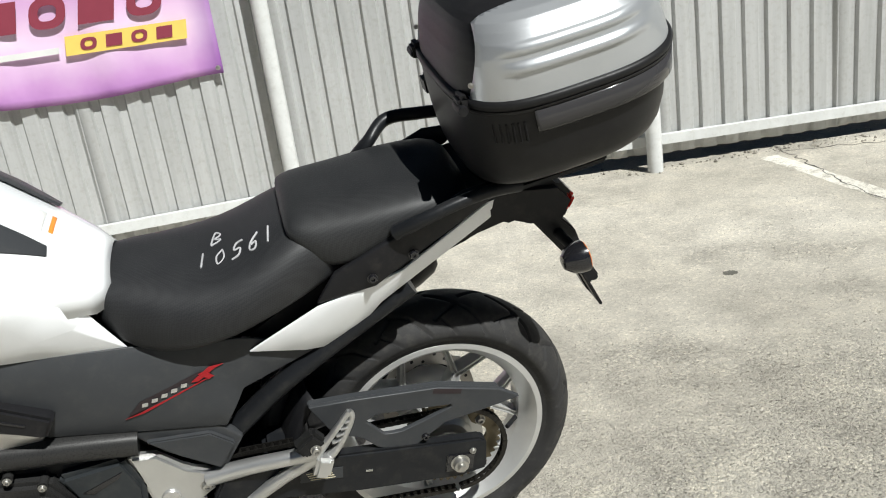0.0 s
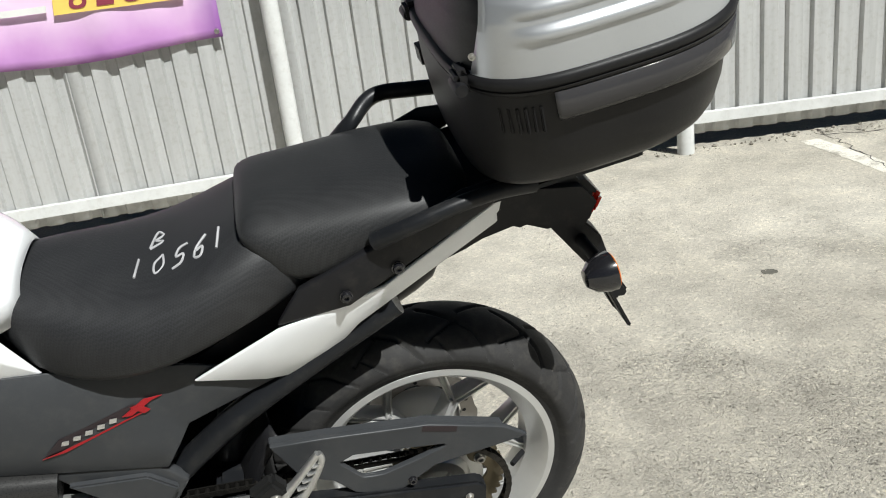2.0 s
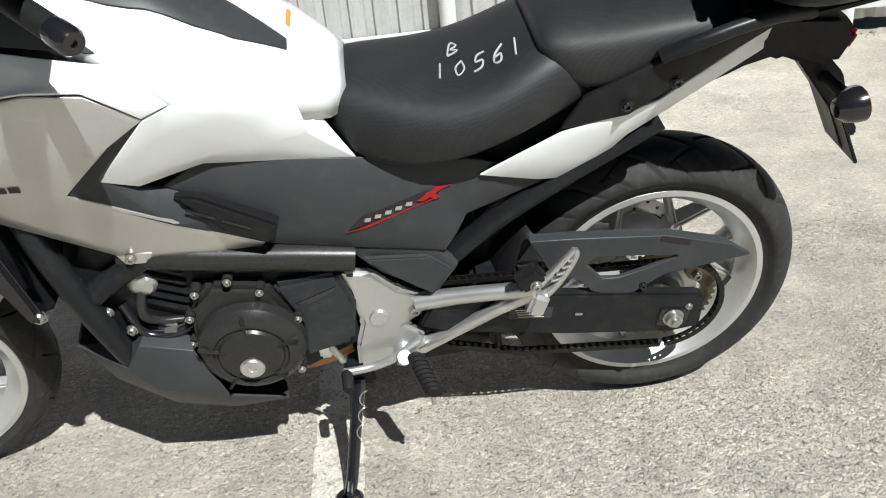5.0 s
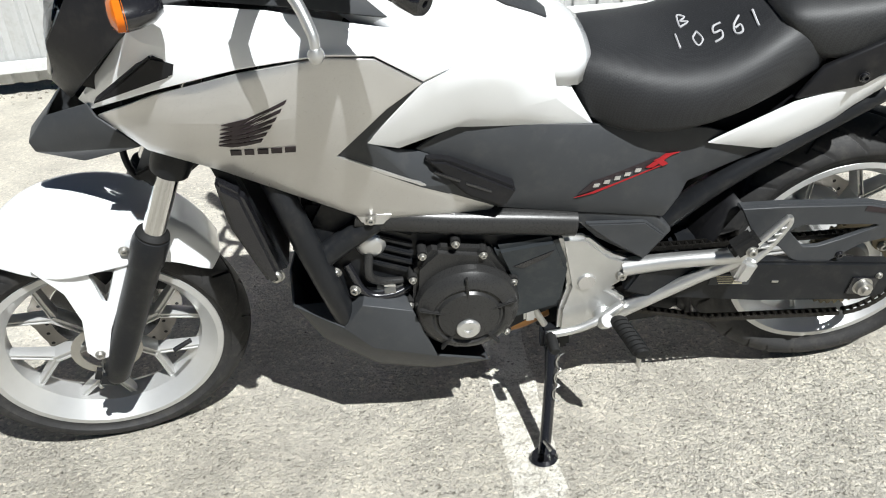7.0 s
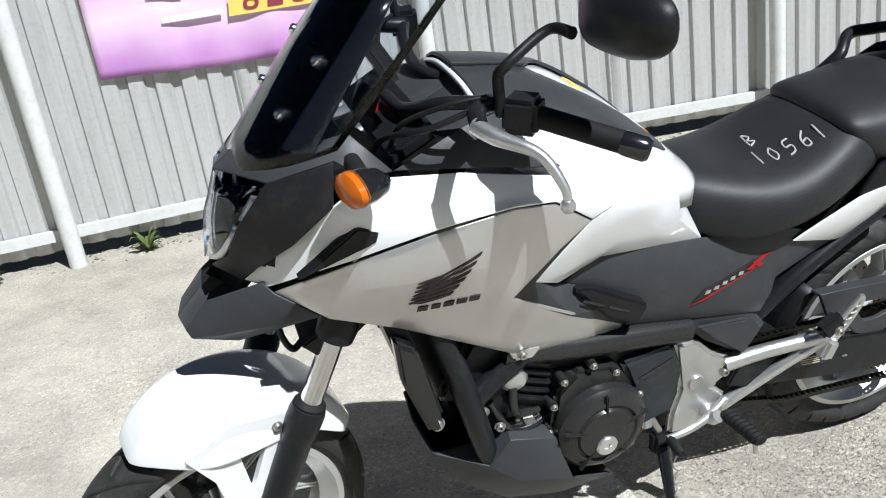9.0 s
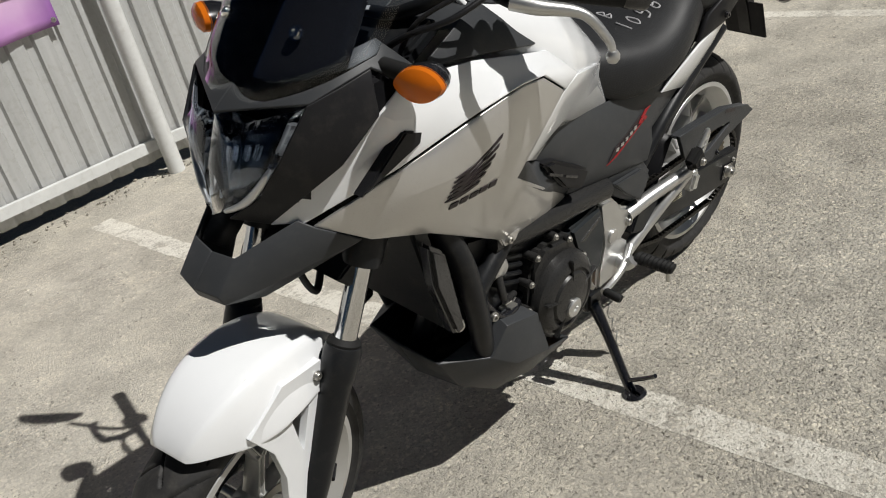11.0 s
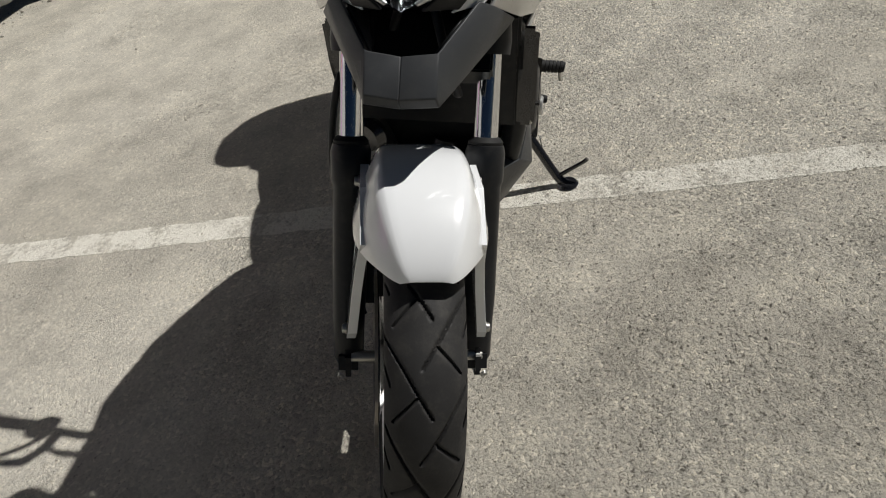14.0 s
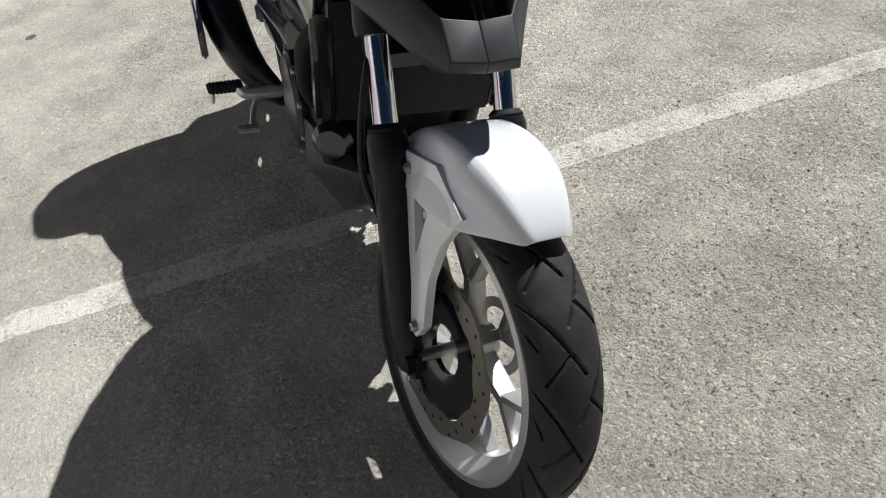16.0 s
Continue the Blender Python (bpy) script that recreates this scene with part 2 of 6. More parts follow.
M = {
    "ground": ground_material(), "line": line_material(), "fence": fence_material(), "banner": banner_material(),
    "post": surface("white_post_paint", (0.62, 0.63, 0.62), 0.4, 0.0, 0.08, dust=0.3),
    "white": surface("pearl_white_paint", (0.85, 0.865, 0.88), 0.22, 0.0, 0.02, 900, 0.02, coat=1.0),
    "silver_paint": surface("satin_silver_paint", (0.6, 0.59, 0.575), 0.33, 0.75, 0.03, 900, 0.03, coat=0.6),
    "grey_plastic": surface("dark_grey_plastic", (0.042, 0.0445, 0.048), 0.42, 0.0, 0.1, 700, 0.3, dust=0.05),
    "black_plastic": surface("black_plastic", (0.011, 0.011, 0.0125), 0.45, 0.0, 0.15, 600, 0.3, dust=0.05),
    "gloss_black": surface("gloss_black_paint", (0.012, 0.012, 0.014), 0.2, 0.0, 0.1, 900, 0.05, coat=0.5),
    "frame_black": surface("satin_black_metal", (0.013, 0.014, 0.016), 0.36, 0.1, 0.12, 500, 0.15, dust=0.06),
    "bronze": surface("dark_bronze_engine_cover", (0.04, 0.0395, 0.039), 0.3, 0.4, 0.1, 400, 0.15),
    "alloy": surface("cast_alloy", (0.62, 0.62, 0.61), 0.36, 0.85, 0.05, 300, 0.15),
    "alloy_paint": surface("silver_wheel_paint", (0.58, 0.58, 0.57), 0.36, 0.55, 0.05, 600, 0.05, coat=0.3, dust=0.08),
    "chrome": surface("chromed_steel", (0.72, 0.72, 0.72), 0.12, 1.0, 0.03, 300, 0.02),
    "steel": surface("zinc_steel", (0.5, 0.49, 0.46), 0.38, 0.9, 0.1, 300, 0.1),
    "silencer_steel": surface("satin_silencer_steel", (0.36, 0.36, 0.36), 0.34, 0.85, 0.06, 300, 0.08),
    "disc": surface("brake_disc_steel", (0.3, 0.28, 0.255), 0.38, 0.9, 0.15, 300, 0.1),
    "chain": surface("oiled_chain_steel", (0.035, 0.033, 0.03), 0.42, 0.8, 0.3, 200, 0.2, dust=0.05),
    "brass": surface("gold_sprocket", (0.17, 0.145, 0.1), 0.4, 0.8, 0.2, 200, 0.2),
    "rubber": surface("tyre_rubber", (0.029, 0.0285, 0.0285), 0.62, 0.0, 0.25, 260, 0.3, 0.0008, dust=0.1),
    "grip": surface("grip_rubber", (0.012, 0.012, 0.012), 0.7, 0.0, 0.2, 400, 0.4),
    "seat": seat_material("woven_vinyl", (0.019, 0.0197, 0.0215), 0.5),
    "seat_top": seat_material("woven_vinyl_top", (0.019, 0.0197, 0.021), 0.5),
    "amber": glass_material("amber_lens", (1.0, 0.24, 0.015), 0.1, 1.35, 0.45),
    "red_lens": glass_material("red_lens", (0.6, 0.02, 0.01), 0.1, 1.4, 0.4),
    "smoke": glass_material("smoked_lens", (0.06, 0.058, 0.06), 0.1, 1.45, 0.3),
    "glass": clear_sheet("clear_acrylic", (0.86, 0.89, 0.92)),
    "lens": clear_sheet("headlight_lens", (0.78, 0.84, 0.93)),
    "mirror": surface("mirror_glass", (0.9, 0.9, 0.9), 0.02, 1.0, 0.0, 100, 0),
    "case_silver": surface("case_silver_paint", (0.5, 0.515, 0.53), 0.34, 0.55, 0.03, 900, 0.03, coat=0.5),
    "case_grey": surface("case_dark_shell", (0.013, 0.0128, 0.0135), 0.46, 0.0, 0.1, 500, 0.25, dust=0.02),
    "red": surface("red_print", (0.3, 0.014, 0.018), 0.35, 0.0, 0.05),
    "ink": surface("dark_print", (0.03, 0.022, 0.024), 0.4, 0.0, 0.1),
    "white_print": surface("white_print", (0.72, 0.72, 0.7), 0.4, 0.0, 0.05),
    "chalk": surface("white_marker", (0.42, 0.42, 0.43), 0.8, 0.0, 0.4, 300, 0.3),
    "orange_print": surface("orange_print", (0.85, 0.3, 0.05), 0.4),
    "yellow_print": surface("yellow_print", (0.8, 0.58, 0.14), 0.45, 0.0, 0.05),
    "maroon_print": surface("maroon_print", (0.24, 0.045, 0.07), 0.45, 0.0, 0.05),
    "blue_print": surface("blue_print", (0.02, 0.25, 0.6), 0.35),
    "paper": surface("old_sticker", (0.62, 0.56, 0.4), 0.6, 0.0, 0.2, 40),
    "rust": surface("copper_pipe", (0.38, 0.2, 0.08), 0.45, 0.7, 0.3, 60),
    "stain": surface("oil_stain", (0.13, 0.125, 0.105), 0.7, 0.0, 0.3, 120, 0.3, 0.002, broad=40),
    "stone": surface("rubble", (0.26, 0.24, 0.2), 0.9, 0.0, 0.35, 60, 0.5, 0.004, broad=4),
    "grit": surface("pale_grit", (0.42, 0.39, 0.34), 0.9, 0.0, 0.35, 60, 0.4, 0.003, broad=14),
    "leaf": surface("weed_leaf", (0.1, 0.13, 0.04), 0.55, 0.0, 0.3, 90),
    "teal": surface("dark_cover_paint", (0.03, 0.034, 0.037), 0.4, 0.1, 0.1, 500, 0.15, dust=0.08),
}


# ---- mesh helpers ----
import collections


def surface_y(ob, x, z, side):
    """Where the outer skin of a panel lies across, at a place of the side plane."""
    seen = ob.evaluated_get(bpy.context.evaluated_depsgraph_get())
    ok, at, n, i = seen.ray_cast((x, side * 1.0, z), (0, -side, 0))
    return at.y if ok else side * 0.2


def part(name, verts, faces, mat, parent=None, label="", smooth=True, angle=38):
    me = bpy.data.meshes.new(name)
    me.from_pydata([tuple(v) for v in verts], [], [tuple(f) for f in faces])
    me.validate()
    me.materials.append(M[mat])
    if smooth:
        me.shade_smooth()
        me.set_sharp_from_angle(angle=radians(angle))
    ob = new(name, me)
    ob.parent = parent
    if label:
        ob["label"] = label
    return ob


def from_bm(name, bm, mat, parent=None, label="", angle=38):
    bmesh.ops.recalc_face_normals(bm, faces=bm.faces)
    me = bpy.data.meshes.new(name)
    bm.to_mesh(me)
    bm.free()
    me.materials.append(M[mat])
    me.shade_smooth()
    me.set_sharp_from_angle(angle=radians(angle))
    ob = new(name, me)
    ob.parent = parent
    if label:
        ob["label"] = label
    return ob


def modify(ob, thick=0.0, bevel=0.0, levels=0, angle=30, offset=-1.0):
    if levels:
        s = ob.modifiers.new("subdivide", "SUBSURF")
        s.levels = s.render_levels = levels
        s.boundary_smooth = "PRESERVE_CORNERS"
    if thick:
        s = ob.modifiers.new("solidify", "SOLIDIFY")
        s.thickness, s.offset = thick, offset
    if bevel:
        s = ob.modifiers.new("bevel", "BEVEL")
        s.width, s.segments, s.limit_method, s.angle_limit = bevel, 2, "ANGLE", radians(angle)
    return ob


def cage(name, V, F, mat, parent, label="", thick=0.006, bevel=0.002, levels=2, mirror=True, out=-1):
    """A body panel from a control cage on the left side, and its twin on the right. out: the sign of y that faces outwards."""
    made = []
    for side in ((1, -1) if mirror else (1,)):
        vs = [Vector((x, y * side, z)) for x, y, z in V]
        total = 0.0
        fs = [tuple(f) for f in F]
        for f in fs:
            n = (vs[f[1]] - vs[f[0]]).cross(vs[f[2]] - vs[f[0]])
            total += n.y
        if total * out * side < 0:
            fs = [f[::-1] for f in fs]
        ob = part(name, vs, fs, mat, parent, label)
        if levels:
            count = collections.Counter(tuple(sorted((f[i], f[(i + 1) % len(f)]))) for f in fs for i in range(len(f)))
            rim_edges = [e for e, c in count.items() if c == 1]
            for kind, items in (('EDGE', [e.index for e in ob.data.edges if count[tuple(sorted(e.vertices))] == 1]), ('POINT', {i for e in rim_edges for i in e})):
                cr = ob.data.attributes.new('crease_edge' if kind == 'EDGE' else 'crease_vert', 'FLOAT', kind)
                for i in items:
                    cr.data[i].value = 1.0
        made.append(modify(ob, thick, bevel, levels))
    return made


def prism(name, outline, y0, y1, mat, parent=None, label="", bevel=0.004, mirror=False):
    """An outline in the side plane (x, z), given thickness across, with rounded edges."""
    made = []
    for s in ((1, -1) if mirror else (1,)):
        bm = bmesh.new()
        lo = [bm.verts.new((x, y0 * s, z)) for x, z in outline]
        hi = [bm.verts.new((x, y1 * s, z)) for x, z in outline]
        n = len(lo)
        bm.faces.new(lo)
        bm.faces.new(hi[::-1])
        for i in range(n):
            bm.faces.new((lo[i], hi[i], hi[(i + 1) % n], lo[(i + 1) % n]))
        bmesh.ops.recalc_face_normals(bm, faces=bm.faces)
        if bevel:
            bmesh.ops.bevel(bm, geom=list(bm.edges), offset=bevel, segments=2, affect="EDGES", clamp_overlap=True)
        made.append(from_bm(name, bm, mat, parent, label))
    return made[0] if len(made) == 1 else made


def box(name, c, size, mat, parent=None, label="", bevel=0.004, turn=(0, 0, 0)):
    bm = bmesh.new()
    bmesh.ops.create_cube(bm, size=1)
    m = pose(*c, *turn) @ Matrix.Diagonal((*size, 1))
    bmesh.ops.transform(bm, matrix=m, verts=bm.verts)
    if bevel:
        bmesh.ops.bevel(bm, geom=list(bm.edges), offset=bevel, segments=2, affect="EDGES", clamp_overlap=True)
    return from_bm(name, bm, mat, parent, label)


def spline(pts, steps=8):
    """Points of a smooth curve through pts."""
    p = [Vector(q) for q in pts]
    if len(p) < 3:
        return p
    out = []
    for i in range(len(p) - 1):
        a, b, c, d = p[max(i - 1, 0)], p[i], p[i + 1], p[min(i + 2, len(p) - 1)]
        for k in range(steps):
            t = k / steps
            out.append(0.5 * (2 * b + (c - a) * t + (2 * a - 5 * b + 4 * c - d) * t * t + (3 * b - a - 3 * c + d) * t ** 3))
    return out + [p[-1]]


def tube_data(pts, radius, n=12, squash=1.0):
    rad = radius if isinstance(radius, (list, tuple)) else [radius] * len(pts)
    vs, fs = [], []
    side = None
    for i, p in enumerate(pts):
        d = (pts[min(i + 1, len(pts) - 1)] - pts[max(i - 1, 0)]).normalized()
        if side is None:
            side = d.orthogonal().normalized()
        side = (side - d * side.dot(d)).normalized()
        up = d.cross(side)
        r = rad[min(i, len(rad) - 1)]
        for k in range(n):
            a = 2 * math.pi * k / n
            vs.append(p + (side * math.cos(a) + up * math.sin(a) * squash) * r)
    for i in range(len(pts) - 1):
        for k in range(n):
            fs.append((i * n + k, i * n + (k + 1) % n, (i + 1) * n + (k + 1) % n, (i + 1) * n + k))
    fs += [tuple(range(n))[::-1], tuple(range((len(pts) - 1) * n, len(pts) * n))]
    return vs, fs


def tube(name, pts, radius, mat, parent=None, label="", n=12, steps=8, smooth_path=True):
    p = spline(pts, steps) if smooth_path else [Vector(q) for q in pts]
    if isinstance(radius, (list, tuple)) and len(radius) == len(pts) and len(p) != len(pts):
        radius = [radius[min(int(i / steps), len(pts) - 2)] * (1 - (i / steps) % 1) + radius[min(int(i / steps) + 1, len(pts) - 1)] * ((i / steps) % 1) if i < len(p) - 1 else radius[-1] for i in range(len(p))]
    vs, fs = tube_data(p, radius, n)
    return part(name, vs, fs, mat, parent, label)


def lathe(name, profile, centre, axis, mat, parent=None, label="", n=32, closed=False, angle=38):
    """Turns a profile of (radius, along) about an axis through centre."""
    d = Vector(axis).normalized()
    u = d.orthogonal().normalized()
    if abs(d.y) > 0.9:
        u = Vector((1, 0, 0))
    w = d.cross(u)
    c = Vector(centre)
    vs, fs = [], []
    m = len(profile)
    for k in range(n):
        a = 2 * math.pi * k / n
        q = u * math.cos(a) + w * math.sin(a)
        vs += [c + q * r + d * h for r, h in profile]
    for k in range(n):
        k2 = (k + 1) % n
        for i in range(m if closed else m - 1):
            j = (i + 1) % m
            fs.append((k * m + i, k2 * m + i, k2 * m + j, k * m + j))
    bm = bmesh.new()
    bv = [bm.verts.new(v) for v in vs]
    for f in fs:
        bm.faces.new([bv[i] for i in f])
    bmesh.ops.remove_doubles(bm, verts=bm.verts, dist=1e-6)
    return from_bm(name, bm, mat, parent, label, angle)


def loft(name, rings, mat, parent=None, label="", caps=True, angle=50, levels=0):
    n = len(rings[0])
    vs = [v for r in rings for v in r]
    bm = bmesh.new()
    bv = [bm.verts.new(v) for v in vs]
    for i in range(len(rings) - 1):
        for k in range(n):
            bm.faces.new((bv[i * n + k], bv[i * n + (k + 1) % n], bv[(i + 1) * n + (k + 1) % n], bv[(i + 1) * n + k]))
    if caps:
        bm.faces.new(bv[:n][::-1])
        bm.faces.new(bv[-n:])
    ob = from_bm(name, bm, mat, parent, label, angle)
    return modify(ob, levels=levels)


BOLT = {}


def bolt(name, at, axis, r, mat, parent, h=None):
    """A domed socket-head bolt with a recessed hex; alike bolts share a mesh."""
    key = (round(r, 4), mat)
    if key not in BOLT:
        h = h or r * 0.8
        o = lathe(name, [(0, h * 0.35), (r * 0.42, h * 0.35), (r * 0.46, h), (r * 0.85, h * 0.92), (r, h * 0.6), (r, 0), (r * 1.25, 0), (r * 1.25, -h * 0.25), (0, -h * 0.25)], (0, 0, 0), (0, 0, 1), mat, None, "", 12)
        BOLT[key] = o.data
        bpy.data.objects.remove(o)
    ob = new(name, BOLT[key])
    ob.parent = parent
    ob.matrix_local = Matrix.Translation(at) @ Vector(axis).to_track_quat("Z", "Y").to_matrix().to_4x4()
    return ob


# ---- ground, fence ----
def ground_sheet():
    bm = bmesh.new()
    bmesh.ops.create_grid(bm, x_segments=40, y_segments=40, size=1)
    for v in bm.verts:
        v.co.x, v.co.y = (math.copysign(abs(c) ** 2.2 * 300, c) for c in (v.co.x, v.co.y))
    ob = from_bm("ground", bm, "ground")
    return tagged(ob, "sun-bleached grey asphalt yard with pale stones and patches", "ground", kind="structure")


ground_sheet()


def painted_line(a, b, width):
    a, b = Vector(a), Vector(b)
    d = (b - a).normalized()
    s = Vector((-d.y, d.x, 0)) * width / 2
    n = max(2, int((b - a).length / 0.04))
    vs, fs = [], []
    rnd = random.Random(5)
    for i in range(n + 1):
        c = a + (b - a) * i / n
        for q in (s, -s):
            p = c + q * (1 + rnd.uniform(-0.09, 0.09))
            vs.append((p.x, p.y, 0.001))
    fs = [(2 * i, 2 * i + 1, 2 * i + 3, 2 * i + 2) for i in range(n)]
    ob = part("parking_line", vs, fs, "line")
    return tagged(ob, "worn white parking bay line painted on the asphalt", "road marking", "parking lines", "structure")


painted_line((-0.7, 2.72, 0), (-0.715, -7.0, 0), 0.105)
painted_line((2.47, 2.45, 0), (2.25, -4.5, 0), 0.105)

FENCE_A, FENCE_B = Vector((-0.13, 2.98, 0)), Vector((1.86, 2.65, 0))
FDIR = (FENCE_B - FENCE_A).normalized()
FNOR = Vector((FDIR.y, -FDIR.x, 0))
if FNOR.y > 0:
    FNOR = -FNOR


def on_fence(s, out, z):
    """A place on the fence, which bends a little at its post beside the banner."""
    if s < 0:
        return FENCE_A + Vector((s, -out, z))
    return FENCE_A + FDIR * s + FNOR * out + Vector((0, 0, z))


def fence():
    root = new("fence")
    tagged(root, "pale grey corrugated metal sheet fence on white posts", "fence", kind="structure")
    pitch, deep = 0.13, 0.022
    rnd = random.Random(3)
    width = pitch * 8
    for k in range(-9, 9):
        s0 = k * width
        lift = rnd.uniform(-0.006, 0.006)
        back = -0.055 - 0.004 * (k % 2)
        cols = []
        for j in range(8):
            for f, d in ((0.0, 0), (0.56, 0), (0.64, 1), (0.92, 1)):
                cols.append((s0 + (j + f) * pitch, back - deep * d))
        cols.append((s0 + width + 0.012, back))
        zs = [0.072 + lift, 0.14, 0.35, 0.7, 1.05, 1.5, 2.2]
        vs = []
        for z in zs:
            for s, o in cols:
                wob = 0.003 * math.sin(s * 2.3 + z * 3.1 + k)
                dent = -0.016 * math.exp(-((s - 0.40) / 0.12) ** 2 - ((z - 0.7) / 0.035) ** 2)
                vs.append(on_fence(s, o + wob + dent, z))
        m = len(cols)
        fs = [(i * m + j, i * m + j + 1, (i + 1) * m + j + 1, (i + 1) * m + j) for i in range(len(zs) - 1) for j in range(m - 1)]
        ob = part("fence_panel", vs, fs, "fence", root, angle=20)
        modify(ob, 0.0015)
    for z0, z1, out in ((0.13, 0.19, -0.03), (1.55, 1.61, -0.03)):
        bm = bmesh.new()
        prof = [(-0.052, z0), (-0.028, z0), (-0.028, z1 - 0.004), (-0.032, z1), (-0.052, z1)]
        for s0, s1 in ((-9.5, -1e-4), (1e-4, 9.5)):
            r1 = [bm.verts.new(on_fence(s0, o, z)) for o, z in prof]
            r2 = [bm.verts.new(on_fence(s1, o, z)) for o, z in prof]
            for i in range(5):
                bm.faces.new((r1[i], r1[(i + 1) % 5], r2[(i + 1) % 5], r2[i]))
            bm.faces.new(r1)
            bm.faces.new(r2[::-1])
        from_bm("rail", bm, "post", root)
    for i in range(-4, 5):
        c = on_fence(i * 2.02, 0.045, 0)
        lathe("post", [(0, -0.3), (0.044, -0.3), (0.044, 2.3), (0.04, 2.305), (0, 2.305)], c, (0, 0, 1), "post", root, n=20)
    return root


fence()

# ---- motorcycle ----
# Side plane of the machine: x runs back from the rear axle's foot (the front is at minus x), y to its right, z up.
bike = new("motorcycle")
bike.matrix_world = pose(0, 0, 0, 12.0, 0, 0)
tagged(bike, "white and dark grey adventure motorcycle leaning on its side stand", "motorcycle")
REAR, FRONT = (-0.012, 0.0, 0.312), (-1.566, 0.002, 0.289)


def seg_dist(px, py, a, b):
    ax, ay, bx, by = *a, *b
    t = np.clip(((px - ax) * (bx - ax) + (py - ay) * (by - ay)) / ((bx - ax) ** 2 + (by - ay) ** 2), 0, 1)
    return np.hypot(px - ax - t * (bx - ax), py - ay - t * (by - ay))


def tyre(name, c, R, width, bead, repeats, grooves, parent, groove_w):
    """A road tyre: rounded section, sunken tread grooves."""
    half = width / 2
    sect = []
    for i in range(61):
        t = -1 + 2 * i / 60
        a = t * radians(72)
        sect.append((R - half * 0.82 * (1 - math.cos(a)), half * math.sin(a) / math.sin(radians(72)) * 0.99))
    edge = sect[-1][0]
    wall = [(edge - 0.007, half * 1.0), (edge - 0.013, half * 0.992), ((edge + bead) / 2, half * 0.95), (bead + 0.009, half * 0.885), (bead + 0.0075, half * 0.865), (bead, half * 0.85), (bead - 0.012, half * 0.76)]
    prof = [(r, -y) for r, y in wall[::-1]] + sect + wall
    arc = [0.0]
    for (r0, y0), (r1, y1) in zip(prof, prof[1:]):
        arc.append(arc[-1] + math.hypot(r1 - r0, y1 - y0))
    arc = np.array(arc) - arc[-1] / 2
    n = 720
    period = 2 * math.pi * R / repeats
    th = np.arange(n) * 2 * math.pi / n
    U = (th * R)[:, None] % period
    S = arc[None, :]
    d = np.full((n, len(prof)), 1.0)
    for a, b in grooves:
        for k in (-1, 0, 1):
            d = np.minimum(d, seg_dist(U + k * period, S, (a[0] * period, a[1] * half), (b[0] * period, b[1] * half)))
    cut = np.clip((groove_w - d) / (groove_w * 0.5), 0, 1) * 0.006
    vs = []
    for i in range(n):
        ct, st = math.cos(th[i]), math.sin(th[i])
        for j, (r, y) in enumerate(prof):
            q = r - cut[i, j]
            vs.append((c[0] + ct * q, c[1] + y, c[2] + st * q))
    m = len(prof)
    fs = [(i * m + j, i * m + j + 1, ((i + 1) % n) * m + j + 1, ((i + 1) % n) * m + j) for i in range(n) for j in range(m - 1)]
    return part(name, vs, fs, "rubber", parent, "black road tyre with slanting tread grooves", angle=50)


